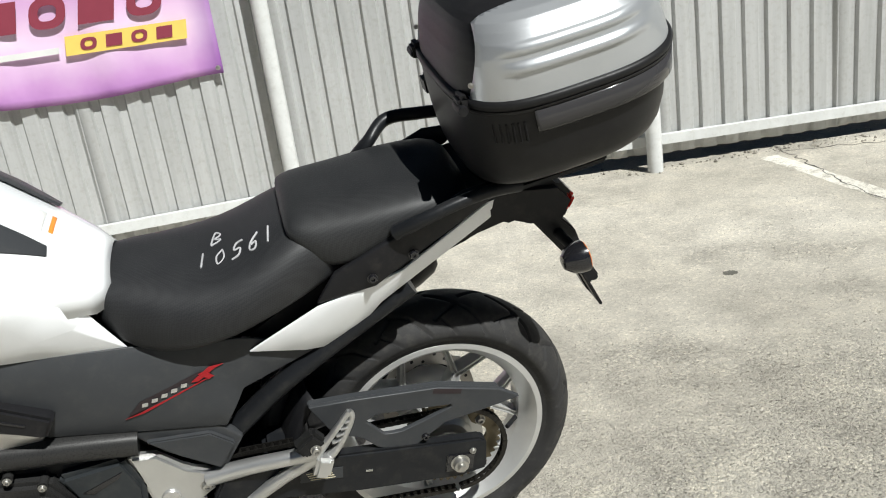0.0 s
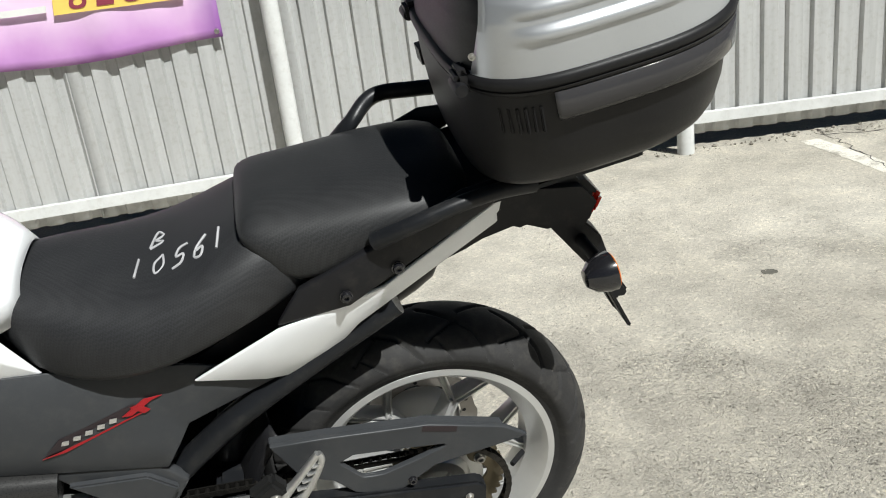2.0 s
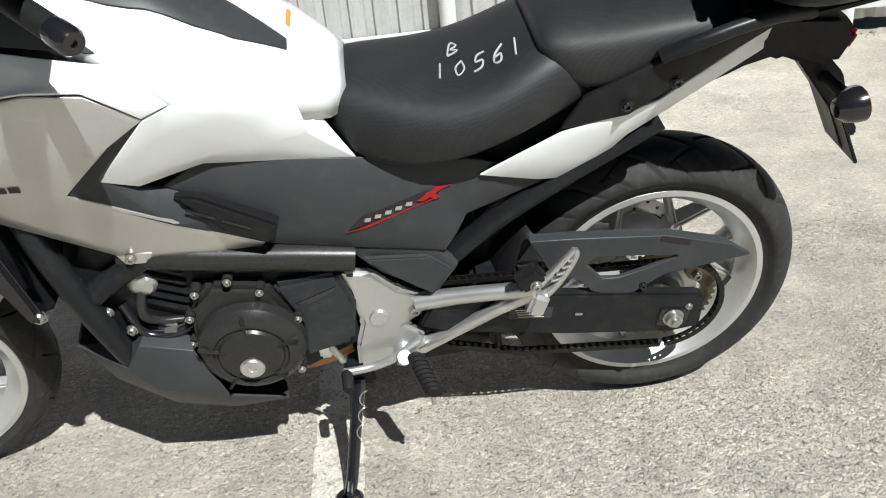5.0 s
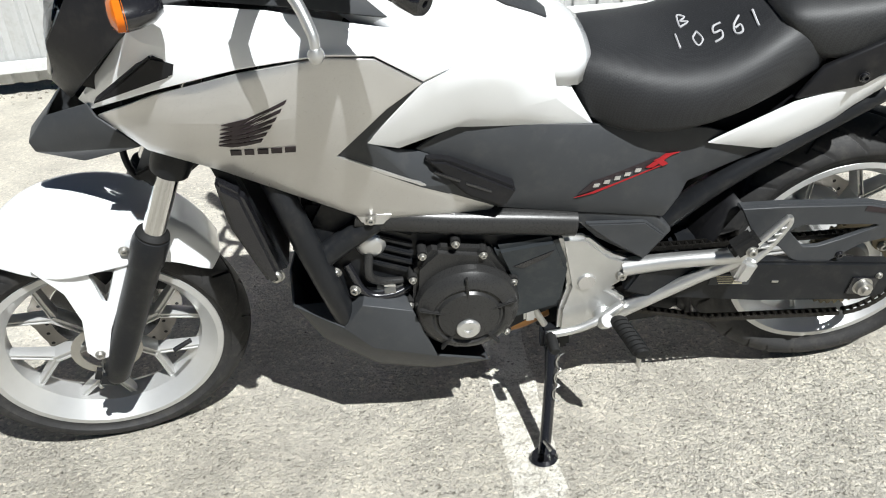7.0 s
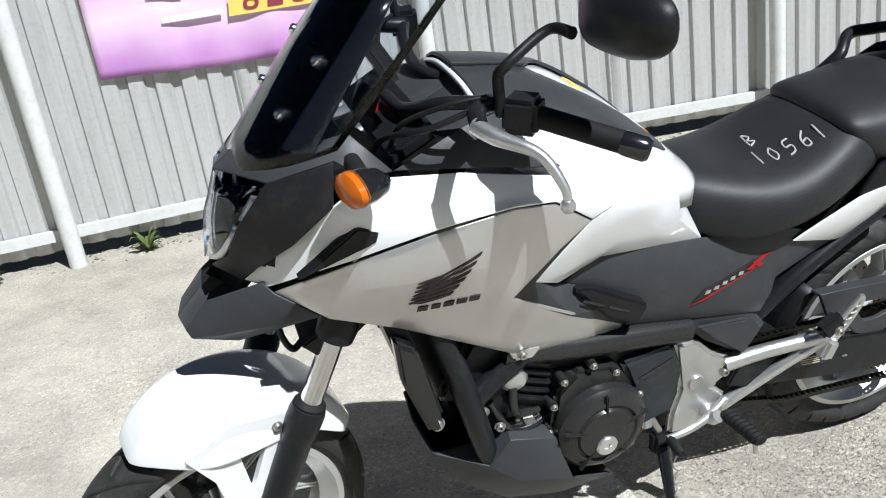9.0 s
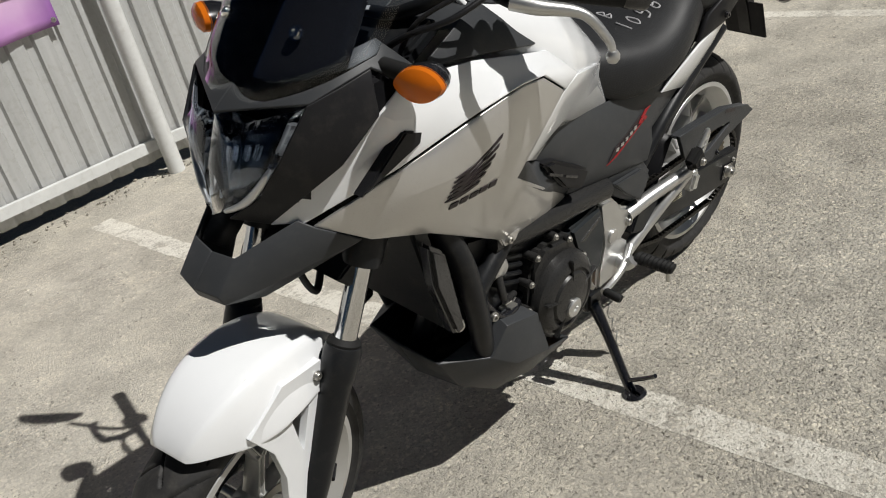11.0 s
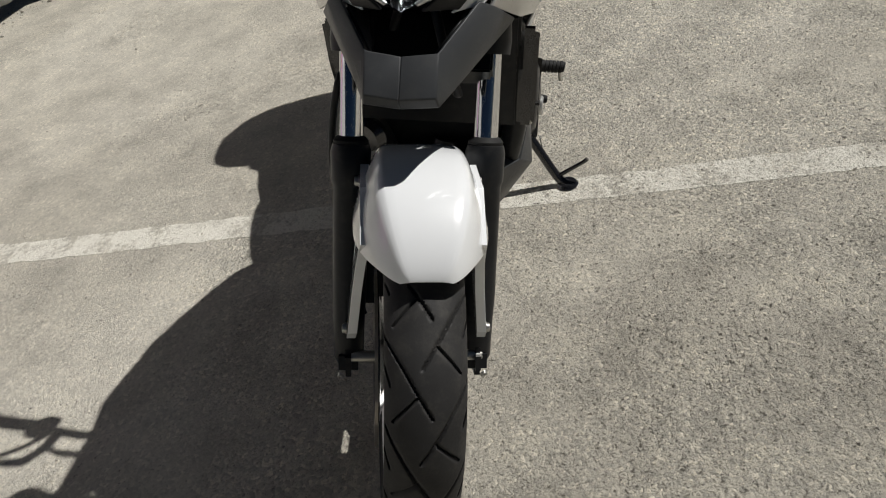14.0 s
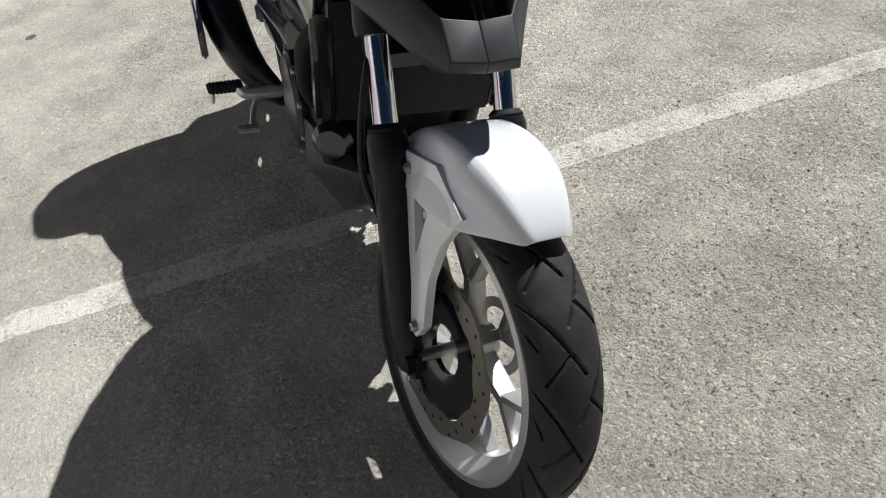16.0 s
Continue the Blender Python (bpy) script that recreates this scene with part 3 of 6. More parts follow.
def rim(name, c, r_out, width, spokes, hub_r, hub_w, twist, parent, label):
    """A cast wheel in one mesh: rim, Y-shaped spokes and hub."""
    h = width / 2
    bm = bmesh.new()
    prof = [(r_out, -h), (r_out + 0.004, -h + 0.006), (r_out - 0.014, -h + 0.013), (r_out - 0.028, -h * 0.35), (r_out - 0.028, h * 0.35), (r_out - 0.014, h - 0.013), (r_out + 0.004, h - 0.006), (r_out, h),
            (r_out - 0.012, h + 0.001), (r_out - 0.024, h - 0.012), (r_out - 0.042, h * 0.4), (r_out - 0.042, -h * 0.4), (r_out - 0.024, -h + 0.012), (r_out - 0.012, -h - 0.001)]
    n, m = 96, len(prof)
    ring = [[bm.verts.new((c[0] + math.cos(a) * r, c[1] + y, c[2] + math.sin(a) * r)) for r, y in prof] for a in (2 * math.pi * k / n for k in range(n))]
    for k in range(n):
        for i in range(m):
            bm.faces.new((ring[k][i], ring[(k + 1) % n][i], ring[(k + 1) % n][(i + 1) % m], ring[k][(i + 1) % m]))
    whole = from_bm(name, bm, "alloy_paint", parent, label, angle=32)
    bm = bmesh.new()
    hp = [(0.012, -hub_w), (hub_r * 0.8, -hub_w), (hub_r * 0.85, -hub_w * 0.7), (hub_r, -hub_w * 0.35), (hub_r, hub_w * 0.35), (hub_r * 0.85, hub_w * 0.7), (hub_r * 0.8, hub_w), (0.012, hub_w)]
    n2, m2 = 32, len(hp)
    hr = [[bm.verts.new((c[0] + math.cos(a) * r, c[1] + y, c[2] + math.sin(a) * r)) for r, y in hp] for a in (2 * math.pi * k / n2 for k in range(n2))]
    for k in range(n2):
        for i in range(m2):
            bm.faces.new((hr[k][i], hr[(k + 1) % n2][i], hr[(k + 1) % n2][(i + 1) % m2], hr[k][(i + 1) % m2]))

    from_bm("hub", bm, "alloy_paint", whole, angle=32)

    def bar(bm, a0, r0, a1, r1, w0, w1, d0, d1):
        p0 = Vector((math.cos(a0) * r0, 0, math.sin(a0) * r0))
        p1 = Vector((math.cos(a1) * r1, 0, math.sin(a1) * r1))
        t = (p1 - p0).normalized()
        s = Vector((-t.z, 0, t.x))
        rows = []
        for p, w, d in ((p0, w0, d0), ((p0 + p1) / 2, (w0 + w1) / 2.1, (d0 + d1) / 2), (p1, w1, d1)):
            sec = [(-w, -d * 0.5), (-w * 0.8, -d), (-w * 0.45, -d), (-w * 0.3, -d * 0.75), (w * 0.3, -d * 0.75), (w * 0.45, -d), (w * 0.8, -d), (w, -d * 0.5), (w, d * 0.5), (w * 0.8, d), (-w * 0.8, d), (-w, d * 0.5)]
            q = len(sec)
            rows.append([bm.verts.new(Vector(c) + p + s * a + Vector((0, b, 0))) for a, b in sec])
        for i in range(2):
            for k in range(q):
                bm.faces.new((rows[i][k], rows[i][(k + 1) % q], rows[i + 1][(k + 1) % q], rows[i + 1][k]))
        bm.faces.new(rows[0])
        bm.faces.new(rows[2][::-1])

    mid = hub_r + (r_out - hub_r) * 0.42
    for k in range(spokes):
        a = twist + 2 * math.pi * k / spokes
        bm = bmesh.new()
        bar(bm, a, hub_r * 0.8, a, mid, 0.0115, 0.0105, hub_w * 0.62, hub_w * 0.5)
        for s in (-1, 1):
            bar(bm, a + s * 0.01, mid - 0.006, a + s * 0.29, r_out - 0.034, 0.0078, 0.0072, hub_w * 0.46, hub_w * 0.36)
        from_bm("spoke", bm, "alloy_paint", whole, angle=32)
    return whole


def brake_disc(c, y, r0, r1, parent, holes=30, mat="disc", wave=8):
    """A wave-edged disc; flat black spots on its faces stand for the shade in its drilled holes."""
    bm = bmesh.new()
    n = 160
    rows = []
    for s in (-0.0025, 0.0025):
        a_in, a_out = [], []
        for k in range(n):
            a = 2 * math.pi * k / n
            w = 0.006 * (0.5 + 0.5 * math.tanh(3 * math.sin(a * wave)))
            w2 = 0.006 * (0.5 + 0.5 * math.tanh(3 * math.sin(a * wave + 0.8)))
            a_in.append(bm.verts.new((c[0] + math.cos(a) * (r0 + w2), y + s, c[2] + math.sin(a) * (r0 + w2))))
            a_out.append(bm.verts.new((c[0] + math.cos(a) * (r1 - w), y + s, c[2] + math.sin(a) * (r1 - w))))
        rows.append((a_in, a_out))
    (i0, o0), (i1, o1) = rows
    for k in range(n):
        j = (k + 1) % n
        bm.faces.new((i0[k], i0[j], o0[j], o0[k]))
        bm.faces.new((i1[k], o1[k], o1[j], i1[j]))
        bm.faces.new((o0[k], o0[j], o1[j], o1[k]))
        bm.faces.new((i0[j], i0[k], i1[k], i1[j]))
    d = from_bm("brake_disc", bm, mat, parent, "drilled steel brake disc")
    vs, fs = [], []
    for k in range(holes):
        a = 2 * math.pi * k / holes
        r = r0 + (r1 - r0) * (0.3, 0.52, 0.74)[k % 3]
        for s in (-0.0029, 0.0029):
            b = len(vs)
            for q in range(8):
                t = 2 * math.pi * q / 8
                vs.append((c[0] + math.cos(a) * r + 0.0042 * math.cos(t), y + s, c[2] + math.sin(a) * r + 0.0042 * math.sin(t)))
            fs.append(tuple(range(b, b + 8)))
    tagged(part("drill_hole", vs, fs, "black_plastic", d, smooth=False), kind="stuff")
    return d


def wheels():
    gf = [((0.0, -1.3), (0.42, -0.62)), ((0.42, -0.62), (0.95, 0.12)), ((0.5, 1.3), (0.92, 0.62)), ((0.92, 0.62), (1.45, -0.12)), ((0.72, -0.2), (1.0, -0.85)), ((0.22, 0.2), (0.5, 0.85)), ((0.3, -1.3), (0.62, -0.95)), ((0.8, 1.3), (1.12, 0.95))]
    w = rim("front_wheel", FRONT, 0.2345, 0.108, 6, 0.036, 0.032, radians(14), bike, "silver cast wheel with split spokes")
    tyre("tyre", FRONT, 0.299, 0.122, 0.2365, 13, gf, w, 0.0027)
    brake_disc(FRONT, 0.072, 0.112, 0.157, w)
    lathe("disc_carrier", [(0.045, 0.05), (0.07, 0.05), (0.1, 0.062), (0.116, 0.064), (0.116, 0.068), (0.07, 0.066), (0.045, 0.06)], FRONT, (0, 1, 0), "gloss_black", w, n=40, closed=True)
    lathe("sensor_ring", [(0.052, -0.05), (0.07, -0.05), (0.07, -0.047), (0.052, -0.047)], FRONT, (0, 1, 0), "steel", w, n=40, closed=True)
    lathe("axle", [(0, -0.118), (0.009, -0.118), (0.011, -0.114), (0.011, 0.112), (0, 0.112)], FRONT, (0, 1, 0), "steel", bike, n=16)
    gr = [((0.0, 1.22), (0.3, 0.62)), ((0.3, 0.62), (0.95, -0.1)), ((0.5, -1.22), (0.8, -0.62)), ((0.8, -0.62), (1.45, 0.1)), ((0.5, 0.35), (0.9, 0.8)), ((0.0, -0.35), (0.4, -0.8)), ((0.55, 1.22), (0.78, 0.8)), ((0.05, -1.22), (0.28, -0.8))]
    w = rim("rear_wheel", REAR, 0.231, 0.134, 6, 0.055, 0.045, radians(4), bike, "silver cast wheel with split spokes")
    tyre("tyre", REAR, 0.312, 0.158, 0.233, 14, gr, w, 0.0042)
    brake_disc(REAR, 0.085, 0.08, 0.12, w, 24)
    lathe("brake_hub", [(0.05, 0.03), (0.082, 0.075), (0.082, 0.083), (0.04, 0.09)], REAR, (0, 1, 0), "alloy_paint", w, n=36)
    bm = bmesh.new()
    n = 43 * 4
    rr = []
    for s in (-0.094, -0.087):
        o = [bm.verts.new((math.cos(2 * math.pi * k / n) * (0.112 if k % 4 in (0, 1) else 0.105), s, REAR[2] + math.sin(2 * math.pi * k / n) * (0.112 if k % 4 in (0, 1) else 0.105))) for k in range(n)]
        i = [bm.verts.new((math.cos(2 * math.pi * k / n) * (0.07 + 0.01 * math.cos(10 * math.pi * k / n)), s, REAR[2] + math.sin(2 * math.pi * k / n) * (0.07 + 0.01 * math.cos(10 * math.pi * k / n)))) for k in range(n)]
        rr.append((i, o))
    for k in range(n):
        j = (k + 1) % n
        bm.faces.new((rr[0][0][k], rr[0][0][j], rr[0][1][j], rr[0][1][k]))
        bm.faces.new((rr[1][0][k], rr[1][1][k], rr[1][1][j], rr[1][0][j]))
        bm.faces.new((rr[0][1][k], rr[0][1][j], rr[1][1][j], rr[1][1][k]))
        bm.faces.new((rr[0][0][j], rr[0][0][k], rr[1][0][k], rr[1][0][j]))
    from_bm("sprocket", bm, "brass", w, "worn brass-coloured sprocket")
    lathe("sprocket_carrier", [(0.03, -0.1), (0.05, -0.1), (0.06, -0.09), (0.085, -0.088), (0.085, -0.07), (0.06, -0.06), (0.03, -0.06)], REAR, (0, 1, 0), "alloy", w, n=40, closed=True)
    for k in range(5):
        a = 2 * math.pi * k / 5 + 0.5
        bolt("sprocket_nut", (0.077 * math.cos(a), -0.096, REAR[2] + 0.077 * math.sin(a)), (0, -1, 0), 0.0095, "steel", w)
    for wheel_c, rad in ((REAR, 0.222), (FRONT, 0.222)):
        a = radians(-8)
        tube("valve", [(wheel_c[0] + math.cos(a) * (rad - 0.045), -0.02, wheel_c[2] + math.sin(a) * (rad - 0.045)), (wheel_c[0] + math.cos(a) * (rad - 0.075), -0.045, wheel_c[2] + math.sin(a) * (rad - 0.075))], 0.005, "black_plastic", bike)


wheels()


def forks():
    low, mid, top = Vector((-1.556, 0.006, 0.266)), Vector((-1.386, 0, 0.612)), Vector((-1.185, 0, 0.985))
    d = (mid - low).normalized()
    L = (mid - low).length
    for s in (-1, 1):
        o = Vector((0, s * 0.113, 0))
        leg = lathe("fork_leg", [(0, 0), (0.02, 0), (0.026, 0.012), (0.027, 0.07), (0.029, 0.12), (0.0295, L - 0.07), (0.033, L - 0.06), (0.034, L - 0.012), (0.031, L), (0.022, L + 0.004), (0, L + 0.004)], low + o, d, "frame_black", bike, "black fork slider", n=28)
        lathe("fork_tube", [(0.0205, L - 0.01), (0.0205, (top - low).length)], low + o, d, "chrome", leg, "polished chrome fork tube", n=28)
        lathe("dust_seal", [(0.022, L), (0.029, L), (0.03, L + 0.006), (0.0245, L + 0.012), (0.0208, L + 0.014)], low + o, d, "grip", leg, n=28)
        c = low + o + d * (L + 0.17)
        lathe("fork_clamp", [(0.021, -0.02), (0.034, -0.02), (0.036, 0.0), (0.034, 0.035), (0.021, 0.035)], c, d, "frame_black", leg, n=24)
        box("axle_clamp", low + o + Vector((-0.008, 0, 0.012)), (0.055, 0.034, 0.05), "frame_black", leg, bevel=0.012, turn=(0, 27, 0))
        bolt("clamp_bolt", low + o + Vector((-0.03, s * 0.012, -0.002)), (-0.8, s * 0.4, -0.3), 0.0065, "steel", leg)
    prism("triple_clamp", [(-1.36, 0.735), (-1.25, 0.79), (-1.22, 0.76), (-1.32, 0.69)], -0.12, 0.12, "frame_black", bike)
    # right-hand caliper and its hose
    box("brake_caliper", (-1.43, 0.078, 0.37), (0.07, 0.05, 0.11), "frame_black", bike, bevel=0.012, turn=(0, 27, 0))
    tube("brake_hose", [(-1.43, 0.09, 0.42), (-1.40, 0.13, 0.55), (-1.36, 0.1, 0.72), (-1.30, 0.06, 0.70), (-1.28, 0.03, 0.80)], 0.006, "black_plastic", bike)
    tube("sensor_cable", [(-1.49, 0.09, 0.32), (-1.44, 0.14, 0.5), (-1.37, 0.12, 0.66), (-1.31, 0.08, 0.78)], 0.004, "black_plastic", bike)
    tube("brake_hose", [(-1.35, -0.02, 0.86), (-1.385, -0.04, 0.76), (-1.37, -0.05, 0.70), (-1.33, -0.03, 0.72)], 0.006, "black_plastic", bike)


forks()


def front_fender():
    cx, cz = FRONT[0], FRONT[2]
    rows = []
    # angle from the axle, crown radius, half width, side drop
    for a, r, w, drop in ((114, 0.318, 0.036, 0.006), (112.3, 0.326, 0.05, 0.018), (107.5, 0.34, 0.068, 0.045), (100, 0.357, 0.088, 0.085), (90, 0.371, 0.104, 0.112), (76, 0.379, 0.106, 0.11), (62, 0.374, 0.096, 0.085), (49, 0.357, 0.08, 0.06), (39, 0.338, 0.072, 0.042), (33, 0.326, 0.06, 0.025)):
        ca, sa = math.cos(radians(a)), math.sin(radians(a))
        row = []
        for f, q in ((-1.0, 1.0), (-0.93, 0.72), (-0.82, 0.4), (-0.66, 0.09), (-0.58, 0.035), (0, 0), (0.58, 0.035), (0.66, 0.09), (0.82, 0.4), (0.93, 0.72), (1.0, 1.0)):
            rr = r - drop * q
            row.append(Vector((cx + ca * rr, FRONT[1] + f * w, cz + sa * rr)))
        rows.append(row)
    vs = [v for r in rows for v in r]
    m = 11
    fs = [(i * m + j, (i + 1) * m + j, (i + 1) * m + j + 1, i * m + j + 1) for i in range(len(rows) - 1) for j in range(m - 1)]
    f = part("front_fender", vs, fs, "white", bike, "glossy white front mudguard")
    cr = f.data.attributes.new("crease_edge", "FLOAT", "EDGE")
    for e in f.data.edges:
        if all(i % m in (3, 4, 6, 7) for i in e.vertices) and abs(e.vertices[0] - e.vertices[1]) == m:
            cr.data[e.index].value = 0.7
    modify(f, 0.004, 0.001, 2, offset=1.0)
    for s in (-1, 1):
        # one plate down to the fork's foot, with a long triangular window
        ring = [((-1.612, .578), (-1.524, .566)), ((-1.525, .622), (-1.50, .563)), ((-1.428, .60), (-1.468, .556)), ((-1.436, .57), (-1.472, .546)), ((-1.48, .48), (-1.492, .505)), ((-1.522, .405), (-1.513, .462)),
                ((-1.548, .338), (-1.514, .46)), ((-1.568, .336), (-1.515, .463)), ((-1.582, .362), (-1.517, .48)), ((-1.566, .44), (-1.519, .505)), ((-1.575, .51), (-1.522, .54))]
        bm = bmesh.new()
        def flare(z):
            return max(0.0, 0.575 - z) * 0.1
        inn, out = ([tuple(bm.verts.new((q[0], FRONT[1] + s * (y + flare(q[1])), q[1])) for q in pair) for pair in ring] for y in (0.08, 0.096))
        for a in range(len(ring)):
            b = (a + 1) % len(ring)
            for q in ((inn[a][0], inn[a][1], inn[b][1], inn[b][0]), (out[a][0], out[b][0], out[b][1], out[a][1]), (inn[a][0], inn[b][0], out[b][0], out[a][0]), (inn[a][1], out[a][1], out[b][1], inn[b][1])):
                bm.faces.new(q)
        modify(from_bm("fender_stay", bm, "white", f), 0, 0.004)
        bolt("fender_bolt", (-1.446, FRONT[1] + s * 0.099, 0.578), (0, s, 0), 0.008, "steel", f)
        bolt("fender_bolt", (-1.56, FRONT[1] + s * 0.121, 0.352), (0, s, 0), 0.008, "steel", f)


front_fender()


# ---- body panels ----
def cowls():
    c = cage("side_cowl", [(-1.384, -.09, .857), (-1.266, -.16, .921), (-1.129, -.19, .957), (-1.005, -.2, .972), (-.931, -.19, .957), (-.862, -.183, .906), (-.92, -.19, .872), (-1.008, -.187, .795), (-.748, -.105, .601), (-.784, -.11, .576), (-.989, -.13, .628), (-1.199, -.15, .768), (-1.309, -.13, .809), (-1.28, -.18, .886), (-1.146, -.215, .887), (-1.051, -.215, .882)],
             [(0, 1, 13, 12), (1, 2, 14, 13), (2, 3, 15, 14), (3, 4, 6, 15), (4, 5, 6), (13, 14, 11, 12), (14, 15, 7, 11), (15, 6, 7), (11, 7, 10), (7, 8, 9, 10)], "silver_paint", bike, "satin silver side fairing", levels=2)
    for o, s in zip(c, (-1, 1)):
        prism("cowl_tab", [(-1.0, 0.64), (-0.93, 0.628), (-0.95, 0.605), (-0.985, 0.608)], s * 0.118, s * 0.13, "silver_paint", o, bevel=0.003)
        bolt("cowl_bolt", (-0.972, s * 0.133, 0.622), (0, s, 0), 0.008, "steel", o)
    u = cage("upper_cowl", [(-1.425, -.05, .862), (-1.278, -.15, 1.021), (-1.222, -.155, 1.056), (-1.077, -.16, 1.035), (-.953, -.165, 1.004), (-.885, -.16, .985), (-1.392, -.083, .864), (-1.265, -.165, .929), (-1.129, -.192, .963), (-1.005, -.202, .978), (-.931, -.192, .963), (-.819, -.182, .925), (-1.255, -.178, 1.0), (-1.092, -.19, .99), (-.97, -.188, .985), (-.862, -.186, .909)],
             [(0, 1, 7, 6), (1, 2, 12), (1, 12, 7), (2, 3, 13, 12), (12, 13, 8, 7), (3, 4, 14, 13), (13, 14, 9, 8), (4, 5, 10, 14), (14, 10, 9), (5, 11, 10), (10, 11, 15)], "white", bike, "glossy white upper fairing", levels=1)
    for o, s in zip(u, (-1, 1)):
        prism("air_scoop", [(-1.352, 0.922), (-1.25, 0.988), (-1.215, 0.975), (-1.222, 0.955)], s * 0.15, s * 0.1745, "black_plastic", o, bevel=0.003)
    cage("tank_side", [(-.862, -.184, .906), (-.819, -.182, .921), (-.661, -.125, .872), (-.625, -.09, .846), (-.569, -.088, .739), (-.812, -.122, .785), (-.909, -.152, .775), (-.963, -.167, .801), (-.76, -.15, .84)],
         [(0, 1, 8, 7), (1, 2, 8), (2, 3, 4), (2, 4, 5, 8), (8, 5, 6, 7)], "white", bike, "glossy white tank side cover", levels=1)
    cage("shroud", [(-.859, -.18, .907), (-.956, -.166, .802), (-.923, -.15, .776), (-.883, -.125, .753), (-.715, -.112, .657), (-.745, -.103, .599), (-1.009, -.183, .787), (-.976, -.187, .846), (-.88, -.145, .69)],
         [(0, 1, 6, 7), (1, 2, 8, 6), (2, 3, 4, 8), (8, 4, 5, 6)], "grey_plastic", bike, "dark grey air duct shroud", levels=0)
    pod = prism("vent_pod", [(-.872, .742), (-.832, .734), (-.712, .66), (-.735, .622), (-.80, .655)], -0.142, -0.105, "black_plastic", bike, bevel=0.006)
    pod2 = prism("vent_pod", [(-.872, .742), (-.832, .734), (-.712, .66), (-.735, .622), (-.80, .655)], 0.105, 0.142, "black_plastic", bike, bevel=0.006)
    for p, s in ((pod, -1), (pod2, 1)):
        for x, z in ((-.833, .703), (-.78, .674)):
            box("vent_slot", (x, s * 0.1425, z), (0.05, 0.003, 0.006), "gloss_black", p, bevel=0.001, turn=(0, 28, 0))
    sp = cage("side_panel", [(-.883, -.124, .753), (-.813, -.12, .79), (-.558, -.09, .74), (-.369, -.1, .717), (-.224, -.085, .654), (-.392, -.1, .606), (-.41, -.115, .583), (-.436, -.12, .546), (-.612, -.11, .574), (-.745, -.105, .599), (-.715, -.113, .657), (-.563, -.116, .668), (-.45, -.113, .655)],
              [(0, 1, 10), (1, 2, 11, 10), (2, 3, 12, 11), (3, 4, 5, 12), (12, 5, 6), (11, 12, 6, 7), (11, 7, 8), (10, 11, 8, 9)], "grey_plastic", bike, "dark grey satin side panel", levels=1)
    cage("lower_panel", [(-.617, -.107, .571), (-.451, -.117, .551), (-.414, -.116, .505), (-.46, -.108, .433), (-.558, -.105, .50)], [(0, 1, 2, 3, 4)], "grey_plastic", bike, thick=0.02, bevel=0.005, levels=0)
    prism("cover_inset", [(-.585, .552), (-.47, .54), (-.43, .503), (-.467, .45), (-.535, .503)], -0.126, -0.112, "grey_plastic", bike, bevel=0.003)
    # rear end
    cage("tail_cowl", [(-.367, -.105, .687), (-.231, -.12, .76), (-.131, -.12, .784), (-.068, -.115, .796), (.161, -.07, .897), (.119, -.075, .842), (-.111, -.1, .73), (-.189, -.085, .643), (-.265, -.1, .66), (-.15, -.122, .745)],
         [(0, 1, 9, 8), (1, 2, 9), (2, 3, 6, 9), (3, 4, 5, 6), (9, 6, 7, 8)], "white", bike, "glossy white tail side cowl", levels=1)
    for s in (-1, 1):
        g = cage("grab_cover", [(-.232, s * .118, .765), (-.191, s * .118, .822), (-.07, s * .134, .88), (.057, s * .128, .934), (.15, s * .11, .94), (-.024, s * .128, .84), (-.122, s * .126, .782), (.10, s * .115, .9)],
                 [(0, 1, 2, 6), (2, 5, 6), (2, 3, 7, 5), (3, 4, 7)], "black_plastic", bike, "black plastic grab rail base", thick=0.014, bevel=0.004, levels=1, mirror=False, out=s)[0]
        bolt("grab_bolt", (-.047, s * .131, .835), (0, s, 0.1), 0.008, "gloss_black", g)
        bolt("grab_bolt", (-.126, s * .131, .803), (0, s, 0.1), 0.008, "gloss_black", g)
        e = 0.0 if s < 0 else -0.05
        tube("grab_rail", [(-.1, s * .122, .885), (-.06, s * (.155 + e), .935), (-.015, s * (.185 + e), .962), (.05, s * (.19 + e), .962), (.12, s * (.185 + e), .955), (.18, s * (.14 + e), .93)] if s > 0 else [(-.075, s * .13, .885), (-.03, s * .15, .91), (.04, s * .15, .93), (.1, s * .14, .935), (.16, s * .12, .925)], [0.018, 0.013, 0.0135, 0.0135, 0.013, 0.012] if s > 0 else [0.014, 0.0125, 0.012, 0.012, 0.012], "frame_black", bike, "black grab rail")
    prism("case_carrier", [(0.06, 0.9), (0.34, 0.943), (0.34, 0.925), (0.06, 0.882)], -0.1, 0.1, "frame_black", bike, bevel=0.006)
    tube("carrier_strut", [(0.2, -0.05, 0.93), (0.17, -0.06, 0.90)], 0.012, "alloy", bike)
    tube("carrier_strut", [(0.2, 0.05, 0.93), (0.17, 0.06, 0.90)], 0.012, "alloy", bike)


cowls()


